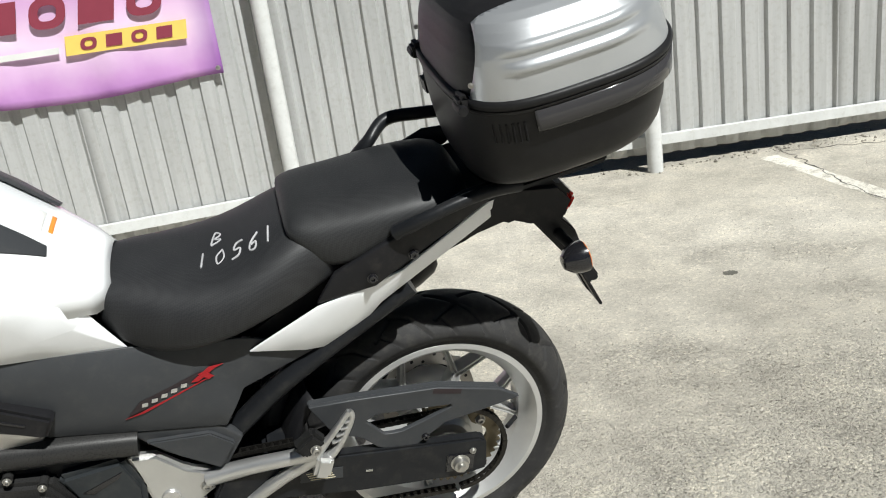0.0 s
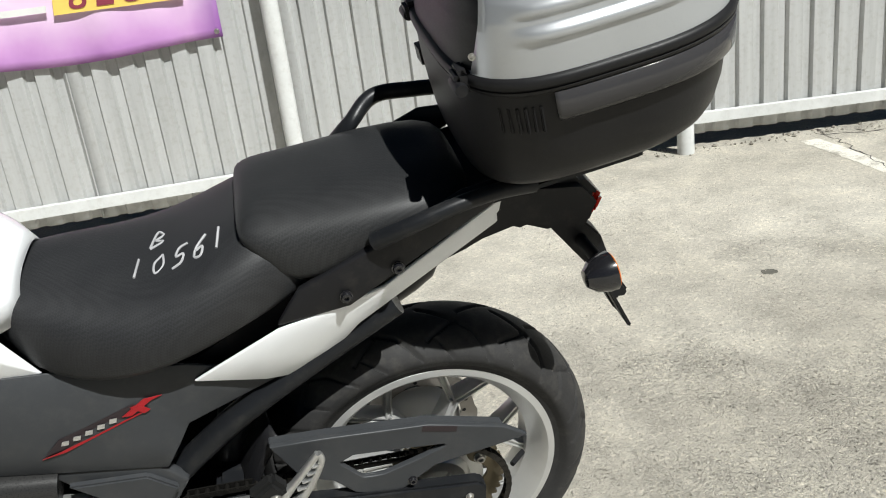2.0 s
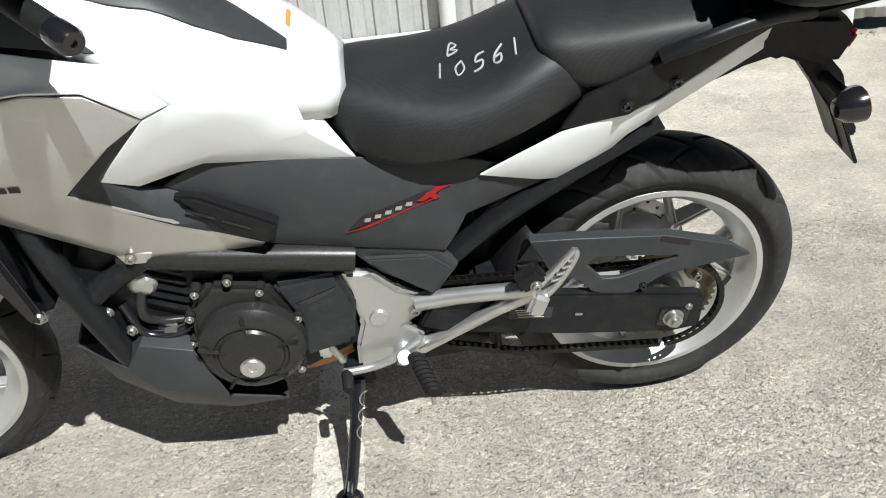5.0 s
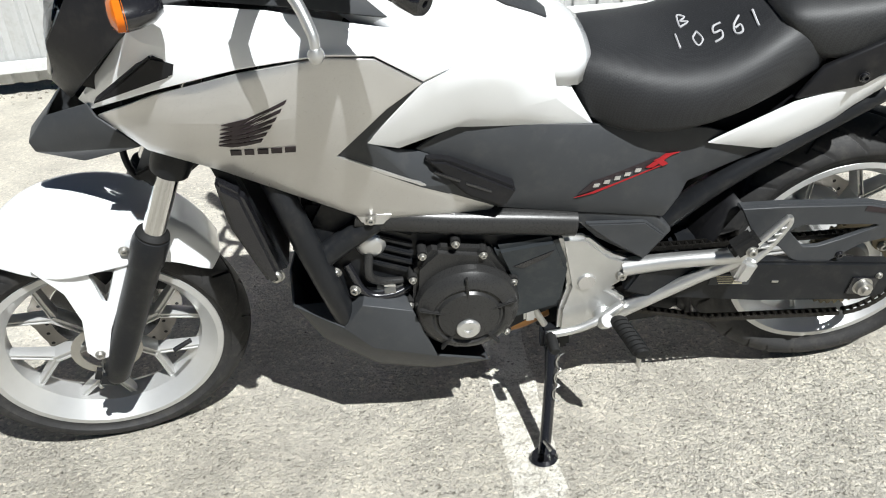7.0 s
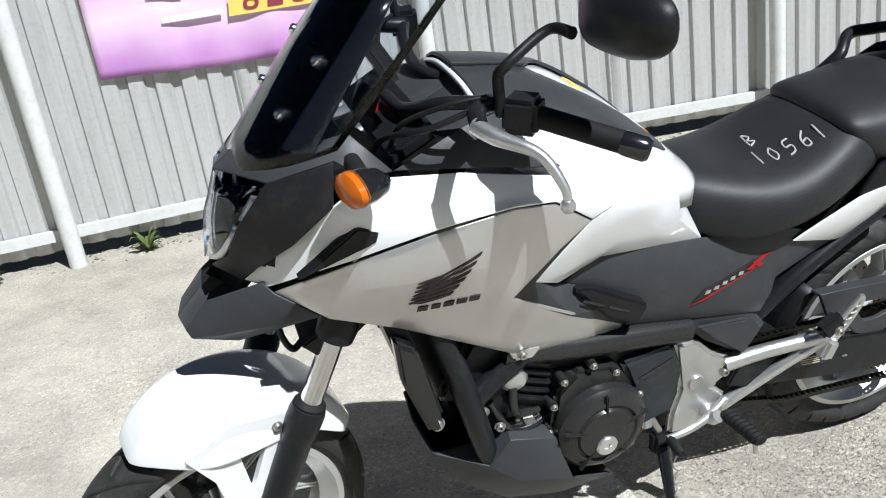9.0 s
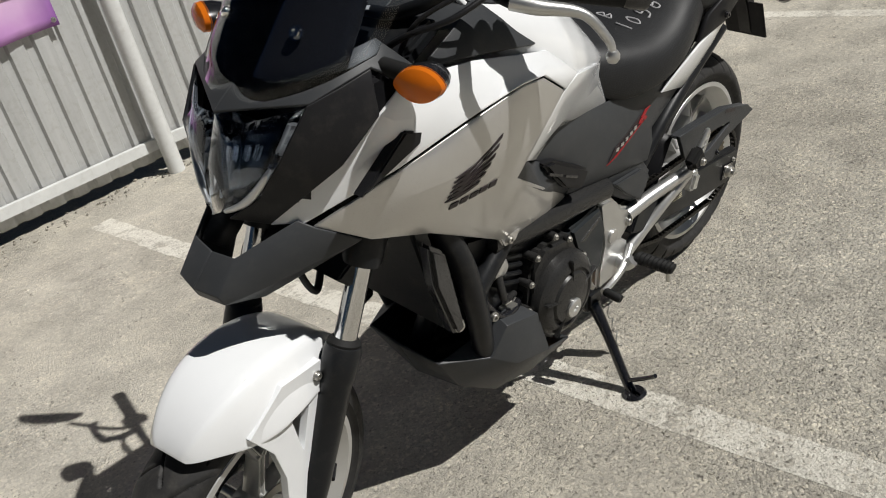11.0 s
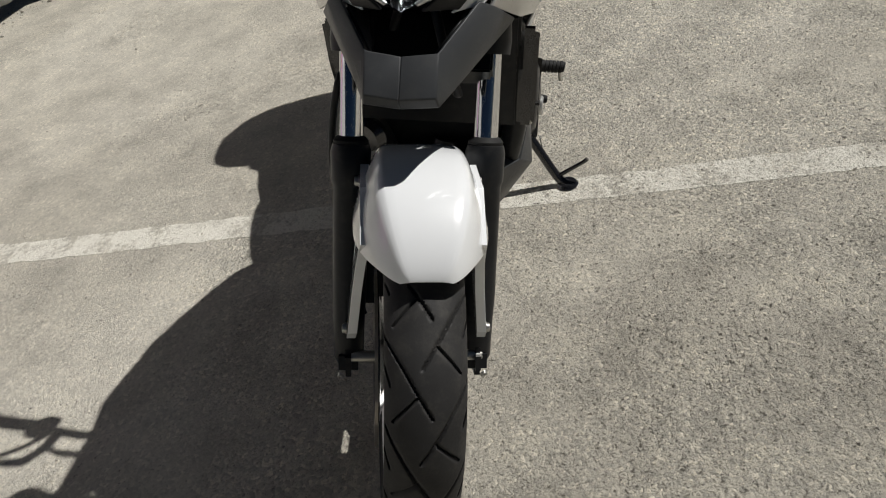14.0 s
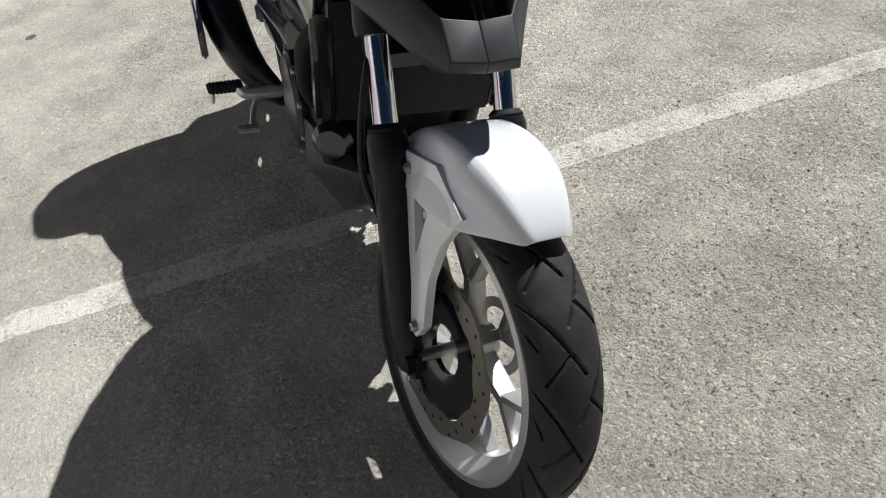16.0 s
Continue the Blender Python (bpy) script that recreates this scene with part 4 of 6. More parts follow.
def lid_z(x, y):
    """Height of the tank lid's surface."""
    st = ((-1.02, .115, 1.07, 1.125), (-.90, .155, .985, 1.105), (-.82, .172, .925, 1.075), (-.74, .148, .902, 1.025), (-.66, .117, .875, .955), (-.60, .09, .855, .9), (-.57, .06, .85, .872))
    for a, b in zip(st, st[1:]):
        if a[0] <= x <= b[0]:
            t = (x - a[0]) / (b[0] - a[0])
            hw, e, top = (a[i] + (b[i] - a[i]) * t for i in (1, 2, 3))
            return e + (top - e) * max(0.0, 1 - min(1, abs(y) / hw) ** 2.6) ** 0.62, hw
    return 0.85, 0.05


def tank():
    xs = [-1.02 + 0.45 * i / 30 for i in range(31)]
    vs, m = [], 29
    for x in xs:
        hw = lid_z(x, 0)[1]
        for j in range(m):
            if j in (0, m - 1):
                y = math.copysign(hw * 0.985, j - 1)
                vs.append((x, y, lid_z(x, hw)[0] - 0.035))
                continue
            y = hw * math.sin(math.pi / 2 * (-1 + 2 * (j - 1) / (m - 3)))
            vs.append((x, y, lid_z(x, y)[0]))
    fs = [(i * m + j, (i + 1) * m + j, (i + 1) * m + j + 1, i * m + j + 1) for i in range(len(xs) - 1) for j in range(m - 1)]
    t = part("tank_lid", vs, fs, "white", bike, "glossy white storage lid")
    modify(t, 0.008, 0.0, 0)

    def pad(pts, mat, name, lift=0.005, parent=t):
        """A thin piece that follows the lid between two edges."""
        v, f, k = [], [], 5
        for x, y0, y1 in pts:
            for q in range(k):
                y = y0 + (y1 - y0) * q / (k - 1)
                v.append((x, y, lid_z(x, y)[0] + lift))
        for i in range(len(pts) - 1):
            for q in range(k - 1):
                f.append((i * k + q, (i + 1) * k + q, (i + 1) * k + q + 1, i * k + q + 1))
        return modify(part(name, v, f, mat, parent), 0.006, 0.001)
    for s in (-1, 1):
        edge = [(-1.012, .10, .0), (-.97, .108, .0), (-.93, .115, .0), (-.88, .121, .0), (-.85, .12, .03), (-.83, .118, .045), (-.80, .115, .05), (-.77, .112, .052), (-.72, .10, .054), (-.68, .084, .054), (-.65, .072, .056)]
        pad([(x, s * a, s * b) for x, a, b in edge], "grey_plastic", "tank_pad")
    pad([(-.67, -.03, .02), (-.66, -.03, .02)], "white_print", "warning_label", 0.002)
    pad([(-.652, -.025, .02), (-.646, -.025, .02)], "orange_print", "warning_label", 0.002)
    pad([(-.80, -.025, .01), (-.785, -.025, .01)], "yellow_print", "warning_label", 0.003)
    # dark cover round the steering head
    cage("inner_cover", [(-1.177, -.14, 1.052), (-1.085, -.13, 1.085), (-1.0, -.105, 1.10), (-.97, -.05, 1.118), (-.90, -.152, 1.0), (-1.055, -.157, 1.036), (-1.12, -.05, 1.07), (-1.12, 0, 1.06), (-.97, 0, 1.12)],
         [(0, 1, 5), (1, 2, 4, 5), (1, 6, 3, 2), (6, 7, 8, 3)], "grey_plastic", bike, "dark grey inner cover", levels=0)


tank()


def section(x, zt, hw, zb, n=24, power=3.3, flat=0.82):
    """A seat section: full shoulders, sides that tuck in to a narrower base."""
    out = []
    for k in range(n):
        a = math.pi * (k / (n - 1))
        cy, sz = math.cos(a), math.sin(a)
        y = -hw * math.copysign(abs(cy) ** (2 / power), cy)
        z = zb + (zt - zb) * abs(sz) ** (2 / 2.2)
        tuck = 1 - 0.10 * (1 - abs(sz)) ** 2
        out.append(Vector((x, y * tuck, z)))
    out += [Vector((x, hw * flat, zb - 0.012)), Vector((x, -hw * flat, zb - 0.012))]
    return out


def seats():
    st = [(-.628, .842, .05, .825), (-.61, .858, .075, .79), (-.575, .866, .098, .748), (-.52, .858, .124, .732), (-.45, .846, .15, .735), (-.38, .85, .158, .75), (-.32, .872, .152, .768), (-.27, .897, .138, .783), (-.23, .912, .125, .795), (-.19, .912, .11, .81), (-.16, .89, .1, .82)]
    s = loft("rider_seat", [section(*a) for a in st], "seat", bike, "black vinyl rider seat with woven texture", levels=1)
    st = [(-.262, .908, .085, .9), (-.255, .922, .097, .888), (-.235, .932, .112, .862), (-.19, .936, .124, .826), (-.13, .938, .13, .838), (-.05, .944, .13, .868), (.05, .946, .12, .89), (.085, .93, .1, .89)]
    p = loft("passenger_seat", [section(*a) for a in st], "seat_top", bike, "black vinyl passenger seat", levels=1)
    # hand-written lot number, in strokes
    strokes = {"1": [[(0.3, 1), (0.35, 0)]], "0": [[(0.5, 1), (0.1, 0.6), (0.3, 0.05), (0.75, 0.35), (0.5, 1)]], "5": [[(0.85, 1), (0.3, 0.95), (0.2, 0.55), (0.7, 0.5), (0.65, 0.1), (0.1, 0.0)]],
               "6": [[(0.75, 1), (0.25, 0.6), (0.2, 0.1), (0.65, 0.05), (0.65, 0.45), (0.25, 0.4)]], "B": [[(0.1, 0.1), (0.25, 1), (0.7, 0.75), (0.3, 0.5), (0.8, 0.35), (0.1, 0.05)]]}

    def height(x, y):
        for a, b in zip(SEAT, SEAT[1:]):
            if a[0] <= x <= b[0]:
                t = (x - a[0]) / (b[0] - a[0])
                zt, hw, zb = (a[i] + (b[i] - a[i]) * t for i in (1, 2, 3))
                cy = min(1, abs(y) / hw) ** 1.4
                return zb + (zt - zb) * max(0, 1 - cy * cy) ** 0.4545
        return 0.86
    SEAT = [(-.575, .866, .098, .748), (-.52, .858, .124, .732), (-.45, .846, .15, .735), (-.38, .85, .158, .75), (-.32, .872, .152, .768), (-.27, .897, .138, .783), (-.23, .912, .125, .795)]
    for text, x0, y0, step, size in (("10561", -.425, -.06, 0.031, 0.033), ("B", -.40, -.012, 0.05, 0.036)):
        for i, ch in enumerate(text):
            for st in strokes[ch]:
                pts = []
                for u, v in st:
                    x = x0 + step * i + u * size * 0.7 + v * 0.006
                    y = y0 + v * size - i * 0.003
                    pts.append((x, y, height(x, y) + 0.001))
                pts = [(q.x, q.y, height(q.x, q.y) + 0.0028) for q in spline(pts, 5)]
                tube("marker_stroke", pts, 0.0019, "chalk", s, n=6, smooth_path=False)


seats()


# ---- front end ----
def front_end():
    hl = cage("headlight", [(-1.365, -.098, 1.052), (-1.425, -.04, 1.03), (-1.43, 0, 1.033), (-1.42, -.088, .985), (-1.462, 0, .965), (-1.442, -.06, .92), (-1.478, 0, .884), (-1.45, -.045, .97)],
              [(0, 1, 7, 3), (1, 2, 4, 7), (3, 7, 5), (7, 4, 6, 5)], "lens", bike, "clear headlight lens", thick=0.003, bevel=0, levels=1)
    for o in hl:
        o.visible_shadow = False
    h = cage("headlight_housing", [(-1.345, -.096, 1.045), (-1.395, -.04, 1.022), (-1.40, 0, 1.025), (-1.39, -.084, .98), (-1.415, 0, .965), (-1.42, -.056, .922), (-1.452, 0, .892), (-1.405, -.045, .97)],
             [(0, 1, 7, 3), (1, 2, 4, 7), (3, 7, 5), (7, 4, 6, 5)], "gloss_black", hl[0], "dark reflector bowl", thick=0.004, bevel=0, levels=1)
    for s in (-1, 1):
        for k in range(3):
            box("reflector", (-1.416 - 0.006 * k, s * (.05 - .014 * k), .985 - 0.004 * k), (0.008, 0.008, 0.026), "chrome", hl[0], bevel=0.002, turn=(0, 25, s * (30 - 15 * k)))
        tube("light_bar", [(-1.385, s * .085, 1.03), (-1.425, s * .072, .965), (-1.45, s * .045, .915), (-1.468, s * .016, .892)], [0.003, 0.0045, 0.006, 0.003], "alloy", hl[0])
    cage("headlight_surround", [(-1.365, -.1, 1.056), (-1.42, -.09, .985), (-1.445, -.056, .916), (-1.47, -.022, .882), (-1.43, -.058, .87), (-1.345, -.132, .96), (-1.278, -.152, 1.02), (-1.262, -.128, 1.082), (-1.31, -.118, 1.07)],
         [(0, 1, 5, 8), (1, 2, 4, 5), (2, 3, 4), (8, 5, 6, 7)], "black_plastic", bike, "black plastic headlight surround", levels=1)
    cage("dash_cowl", [(-1.432, 0, 1.038), (-1.362, -.1, 1.058), (-1.262, -.128, 1.083), (-1.232, -.112, 1.115), (-1.177, -.142, 1.053), (-1.345, 0, 1.095), (-1.30, -.09, 1.1), (-1.2, -.15, 1.05), (-1.222, -.155, 1.055)],
         [(0, 1, 6, 5), (1, 2, 3, 6), (2, 8, 4, 3)], "grey_plastic", bike, "dark grey cowl under the windscreen", levels=1)
    # beak
    cage("beak", [(-1.498, 0, .828), (-1.492, -.040, .832), (-1.536, -.04, .784), (-1.546, 0, .784), (-1.54, 0, .766), (-1.53, -.042, .766), (-1.40, -.078, .872), (-1.384, -.095, .858), (-1.455, -.068, .815), (-1.32, -.122, .812), (-1.454, -.04, .736), (-1.454, 0, .731), (-1.49, -.054, .77)],
         [(0, 1, 2, 3), (3, 2, 5, 4), (4, 5, 10, 11), (1, 6, 7, 8), (1, 8, 12, 2), (2, 12, 5), (5, 12, 10), (8, 7, 9), (8, 9, 12), (12, 9, 10)], "grey_plastic", bike, "dark grey faceted plastic beak", thick=0.005, bevel=0.0025, levels=0)
    # added black sheets that keep the beak's opening dark and hide lit ground
    cage("beak_liner", [(-1.485, -.036, .824), (-1.40, -.07, .862), (-1.34, -.06, .83), (-1.44, -.045, .775)], [(0, 1, 2, 3)], "black_plastic", bike, thick=0.004, bevel=0, levels=0)
    # added black filler, standing for the darkness behind headlight and beak
    prism("head_block", [(-1.41, .91), (-1.36, 1.03), (-1.20, 1.04), (-1.10, .95), (-1.16, .80), (-1.28, .80), (-1.33, .86)], -0.085, 0.085, "black_plastic", bike, bevel=0.01)
    # windscreen, raked back, and the black carrier plate behind it
    def screen(t, u, back=0.0):
        w = 0.135 - 0.02 * t + 0.012 * math.sin(t * math.pi)
        return (-1.405 + 0.275 * t + 0.15 * (1 - 0.35 * t) * abs(u) ** 2.2 + back, w * u, 1.046 + 0.325 * t - 0.02 * t * t + 0.055 * (1 - t) * abs(u) ** 2 - 0.03 * t * abs(u) ** 3)

    def sheet(name, ts, us, back, mat, parent, label, thick):
        m = len(us)
        vs = [screen(t, u * (1 if name == "windscreen" else 1 - 0.25 * t), back) for t in ts for u in us]
        fs = [(i * m + j, i * m + j + 1, (i + 1) * m + j + 1, (i + 1) * m + j) for i in range(len(ts) - 1) for j in range(m - 1)]
        return modify(part(name, vs, fs, mat, parent, label, angle=60), thick)
    w = sheet("windscreen", [i / 10 for i in range(11)], [-1 + j / 8 for j in range(17)], 0.0, "glass", bike, "clear curved acrylic windscreen", 0.003)
    w.visible_shadow = False
    sheet("screen_carrier", [0.02 + 0.78 * i / 8 for i in range(9)], [-0.82 + 1.64 * j / 14 for j in range(15)], 0.014, "gloss_black", bike, "black plate carrying the windscreen", 0.004)
    for s in (-1, 1):
        bolt("screen_bolt", Vector(screen(0.26, s * 0.42, -0.004)), (-0.78, s * 0.35, 0.6), 0.009, "chrome", w)
        bolt("screen_bolt", Vector(screen(0.5, s * 0.45, -0.004)), (-0.78, s * 0.35, 0.6), 0.009, "chrome", w)
    for k in range(4):
        q = [Vector(screen(0.20 + 0.028 * k + d, -0.70 - 0.03 * k + 0.16 * e, 0.0105)) for d, e in ((0, 0), (0.018, 0), (0.05, 1), (0.032, 1))]
        modify(part("warning_sticker", q, [(0, 1, 2, 3)], "chalk", w, smooth=False), 0.0006)
    # instruments
    box("instrument_panel", (-1.155, 0, 1.195), (0.03, 0.15, 0.09), "gloss_black", bike, bevel=0.01, turn=(0, -30, 0))
    box("top_yoke", (-1.135, 0, 1.07), (0.09, 0.22, 0.03), "frame_black", bike, bevel=0.008, turn=(0, -26, 0))
    lathe("ignition_lock", [(0, 0.03), (0.016, 0.03), (0.02, 0.02), (0.02, -0.02), (0, -0.02)], (-1.165, 0, 1.1), (0.4, 0, 0.9), "frame_black", bike, n=18)
    box("ignition_key", (-1.155, 0.0, 1.085), (0.03, 0.012, 0.022), "red", bike, "red plastic key head", bevel=0.004, turn=(0, 20, 30))
    # handlebar
    for s in (-1, 1):
        tube("handlebar", [(-1.13, 0, 1.10), (-1.125, s * .06, 1.105), (-1.09, s * .12, 1.135), (-1.03, s * .17, 1.14), (-.97, s * .225, 1.128), (-.87, s * .328, 1.10)], 0.011, "frame_black", bike)
        tube("grip", [(-.975, s * .22, 1.128), (-.885, s * .312, 1.104)], 0.017, "grip", bike, "black rubber grip")
        d = Vector((0.1, s * 0.1, -0.028)).normalized()
        lathe("bar_weight", [(0, 0.0), (0.0175, 0.0), (0.0185, 0.006), (0.0185, 0.034), (0.015, 0.04), (0.005, 0.04), (0.005, 0.036), (0, 0.036)], (-.887, s * .310, 1.1045), d, "gloss_black", bike, n=24)
        box("switch_box", (-.99, s * .205, 1.13), (0.05, 0.055, 0.055), "black_plastic", bike, bevel=0.008, turn=(0, 0, s * -45))
        tube("lever_perch", [(-1.03, s * .17, 1.14), (-1.06, s * .2, 1.145), (-1.075, s * .25, 1.142)], [0.016, 0.014, 0.013], "frame_black", bike)
        tube("control_lever", [(-1.078, s * .24, 1.143), (-1.06, s * .275, 1.135), (-1.02, s * .325, 1.122), (-1.0, s * .355, 1.085), (-.998, s * .364, 1.065)], [0.013, 0.012, 0.008, 0.007, 0.006], "alloy", bike, "bare alloy ball-end lever", n=14)
        lathe("lever_ball", [(0, -0.011), (0.007, -0.009), (0.0105, -0.003), (0.0105, 0.003), (0.007, 0.009), (0, 0.011)], (-.998, s * .365, 1.058), (0, 0, 1), "alloy", bike, n=16)
        mx, my, mz = (0.045, 0.33, -0.02) if s < 0 else (0.0, 0.40, 0.0)
        tube("mirror_stalk", [(-1.02, s * .195, 1.13), (-1.025, s * .2, 1.19), (-1.022, s * .225, 1.215), (-1.0 + mx, s * (my - .115), 1.25), (-.985 + mx, s * (my - .07), 1.275 + mz)], [0.009, 0.0085, 0.008, 0.0075, 0.009], "black_plastic", bike)
        rings = []
        for x, f in ((-.982, 0.3), (-.972, 0.75), (-.955, 0.95), (-.94, 1.0), (-.934, 0.97)):
            r = []
            for k in range(28):
                a = 2 * math.pi * k / 28
                cy, cz = math.cos(a), math.sin(a)
                yy = 0.098 * math.copysign(abs(cy) ** 0.7, cy)
                zz = 0.05 * math.copysign(abs(cz) ** 0.75, cz) * (1 - 0.12 * cy)
                r.append(Vector((x + mx + 0.02 * (f * cy) * 0.2, s * (my + yy * f), 1.305 + mz + zz * f + 0.1 * yy * f)))
            rings.append(r)
        mh = loft("mirror", rings, "black_plastic", bike, "black oval rear-view mirror")
        rg = [[Vector((-.9325 + mx, v.y * 0.955 + s * my * 0.045, 1.305 + mz + (v.z - 1.305 - mz) * 0.94)) for v in rings[3]]]
        part("mirror_glass", rg[0], [tuple(range(28)) if s < 0 else tuple(range(28))[::-1]], "mirror", mh, smooth=False)
        # cables
        tube("cable", [(-1.06, s * .2, 1.15), (-1.13, s * .17, 1.12), (-1.18, s * .09, 1.08), (-1.19, s * .04, 0.98)], 0.005, "black_plastic", bike)
        tube("cable", [(-1.04, s * .19, 1.16), (-1.1, s * .17, 1.15), (-1.16, s * .11, 1.1), (-1.16, s * .06, 0.98)], 0.004, "black_plastic", bike)
        # front indicators
        tube("indicator_stem", [(-1.235, s * .125, 1.075), (-1.235, s * .18, 1.075)], 0.014, "grip", bike)
        c = Vector((-1.245, s * .215, 1.076))
        d = Vector((-0.93, s * 0.3, 0.05)).normalized()
        ind = lathe("indicator", [(0, 0.045), (0.012, 0.043), (0.024, 0.03), (0.031, 0.008), (0.033, -0.01), (0.031, -0.012), (0, -0.012)], c, -d, "gloss_black", bike, "black front indicator with amber lens", n=24)
        lathe("indicator_lens", [(0.033, 0.008), (0.031, 0.02), (0.02, 0.027), (0, 0.029)], c, d, "amber", ind, "amber ribbed lens", n=24)
        lathe("bulb_reflector", [(0, 0.0095), (0.012, 0.012), (0.03, 0.0095)], c, d, "orange_print", ind, n=16)
        for o in (ind, *ind.children):
            for v in o.data.vertices:
                q = v.co - c
                along = q.dot(d)
                q -= d * along
                h = q.z
                v.co = c + d * along + (q - Vector((0, 0, h))) * (1.22 - 6 * abs(h)) + Vector((0, 0, h * 0.8))


front_end()


# ---- engine and chassis ----
def engine():
    prism("engine_block", [(-1.12, .56), (-1.06, .66), (-.86, .60), (-.74, .58), (-.62, .52), (-.60, .33), (-.72, .27), (-.92, .26), (-1.0, .32), (-1.05, .42)], -0.10, 0.14, "frame_black", bike, "black engine block", bevel=0.012)
    prism("crankcase_cover", [(-.905, .50), (-.862, .54), (-.765, .52), (-.728, .45), (-.715, .38), (-.76, .295), (-.84, .268), (-.905, .32), (-.915, .41)], -0.135, -0.09, "bronze", bike, "dark bronze crankcase cover", bevel=0.01)
    c = (-.812, -.132, .395)
    cc = lathe("clutch_cover", [(0.102, 0.0), (0.102, 0.006), (0.098, 0.02), (0.088, 0.031), (0.076, 0.037), (0.07, 0.038), (0.066, 0.034), (0.062, 0.034), (0.058, 0.04), (0.03, 0.044), (0, 0.045)], c, (0, -1, 0), "bronze", bike, "round dark bronze alternator cover", n=56, angle=25)
    lathe("inspection_cap", [(0.023, 0.036), (0.023, 0.048), (0.02, 0.051), (0.008, 0.051), (0.007, 0.047), (0, 0.047)], (-.815, -.132, .372), (0, -1, 0), "alloy", cc, n=28)
    for k in range(5):
        a = radians(72 * k + 90)
        p = Vector((c[0] + 0.066 * math.cos(a), c[1] - 0.036, c[2] + 0.066 * math.sin(a)))
        box("cover_rib", p, (0.062, 0.012, 0.005), "bronze", cc, bevel=0.002, turn=(0, -math.degrees(a), 0))
    for x, z in ((-.845, .435), (-.832, .437), (-.819, .438), (-.806, .438), (-.793, .437)):
        box("maker_mark", (x, -.168, z - 0.018), (0.009, 0.002, 0.008), "bronze", cc, bevel=0)
    for x, z in ((-.826, .548), (-.776, .515), (-.888, .528), (-.91, .473), (-.92, .41), (-.897, .34), (-.72, .44), (-.735, .31)):
        bolt("engine_bolt", (x, -.137, z), (0, -1, 0), 0.0062, "steel", bike)
        lathe("bolt_boss", [(0, 0), (0.0095, 0), (0.0095, 0.04), (0, 0.04)], (x, -.133, z), (0, 1, 0), "bronze", bike, n=14)
    sc = prism("sprocket_cover", [(-.755, .515), (-.635, .525), (-.61, .45), (-.625, .35), (-.725, .325), (-.722, .42)], -0.125, -0.08, "teal", bike, "dark grey sprocket cover", bevel=0.01)
    prism("cover_notch", [(-.72, .47), (-.64, .50), (-.65, .485), (-.70, .462)], -0.1265, -0.12, "gloss_black", sc, bevel=0.001)
    # barrel, inlet pipes, water pump
    lathe("water_pump", [(0, 0.034), (0.018, 0.032), (0.027, 0.024), (0.031, 0.0), (0.028, -0.02), (0, -0.02)], (-.985, -.085, .545), (0.25, -1, 0), "alloy", bike, n=28)
    tube("coolant_pipe", [(-.985, -.11, .53), (-.99, -.125, .49), (-.97, -.115, .462), (-.93, -.105, .45)], [0.009, 0.009, 0.008, 0.007], "bronze", bike)
    tube("oil_line", [(-1.03, -.1, .5), (-1.0, -.12, .44), (-.95, -.12, .43), (-.90, -.1, .44)], 0.009, "gloss_black", bike)
    for k in range(5):
        box("cooling_fin", (-.95, -.095, .49 + 0.022 * k), (0.10, 0.03, 0.009), "frame_black", bike, bevel=0.002, turn=(0, 25, 0))
    box("oil_filter", (-.955, -.1, .43), (0.05, 0.05, 0.05), "steel", bike, bevel=0.014)
    for x, y, z in ((-1.05, -.12, .50), (-1.02, -.125, .455), (-.97, -.13, .42)):
        bolt("pipe_bolt", (x, y, z), (-0.3, -1, 0), 0.009, "steel", bike)
    for s in (-1, 1):
        tube("down_tube", [(-1.135, s * .10, .74), (-1.11, s * .125, .66), (-1.09, s * .13, .58), (-1.065, s * .125, .47), (-1.04, s * .11, .36)], 0.024, "frame_black", bike, n=16)
        tube("cross_tube", [(-1.09, s * .12, .525), (-1.03, s * .115, .565), (-.95, s * .105, .61)], 0.022, "frame_black", bike, n=16)
        tube("main_frame_tube", [(-1.0, s * .1, .615), (-.85, s * .105, .585), (-.70, s * .105, .562), (-.60, s * .105, .545)], 0.027, "bronze", bike, n=16)
        tube("subframe_tube", [(-.43, s * .085, .50), (-.33, s * .085, .58), (-.21, s * .08, .65), (-.05, s * .08, .74)], 0.02, "frame_black", bike, n=14)
    tube("header_pipe", [(-1.06, .0, .42), (-1.08, .02, .33), (-1.0, .03, .26), (-.85, .03, .25), (-.70, .04, .255)], 0.022, "frame_black", bike)
    tube("header_pipe", [(-.80, -.04, .258), (-.72, -.075, .272), (-.64, -.06, .285)], 0.018, "rust", bike, "heat-tinted copper-brown exhaust pipe")
    # radiator
    r = prism("radiator", [(-1.225, .775), (-1.19, .785), (-1.13, .53), (-1.165, .52)], -0.13, 0.13, "frame_black", bike, "black radiator with fins", bevel=0.006)
    prism("radiator_tank", [(-1.215, .755), (-1.175, .72), (-1.14, .53), (-1.168, .522), (-1.21, .66)], -0.162, -0.128, "gloss_black", r, bevel=0.008)
    prism("radiator_tank", [(-1.215, .755), (-1.175, .72), (-1.14, .53), (-1.168, .522), (-1.21, .66)], 0.128, 0.162, "gloss_black", r, bevel=0.008)
    bolt("radiator_bolt", (-1.152, -.15, .535), (-0.2, -1, 0), 0.012, "steel", r)
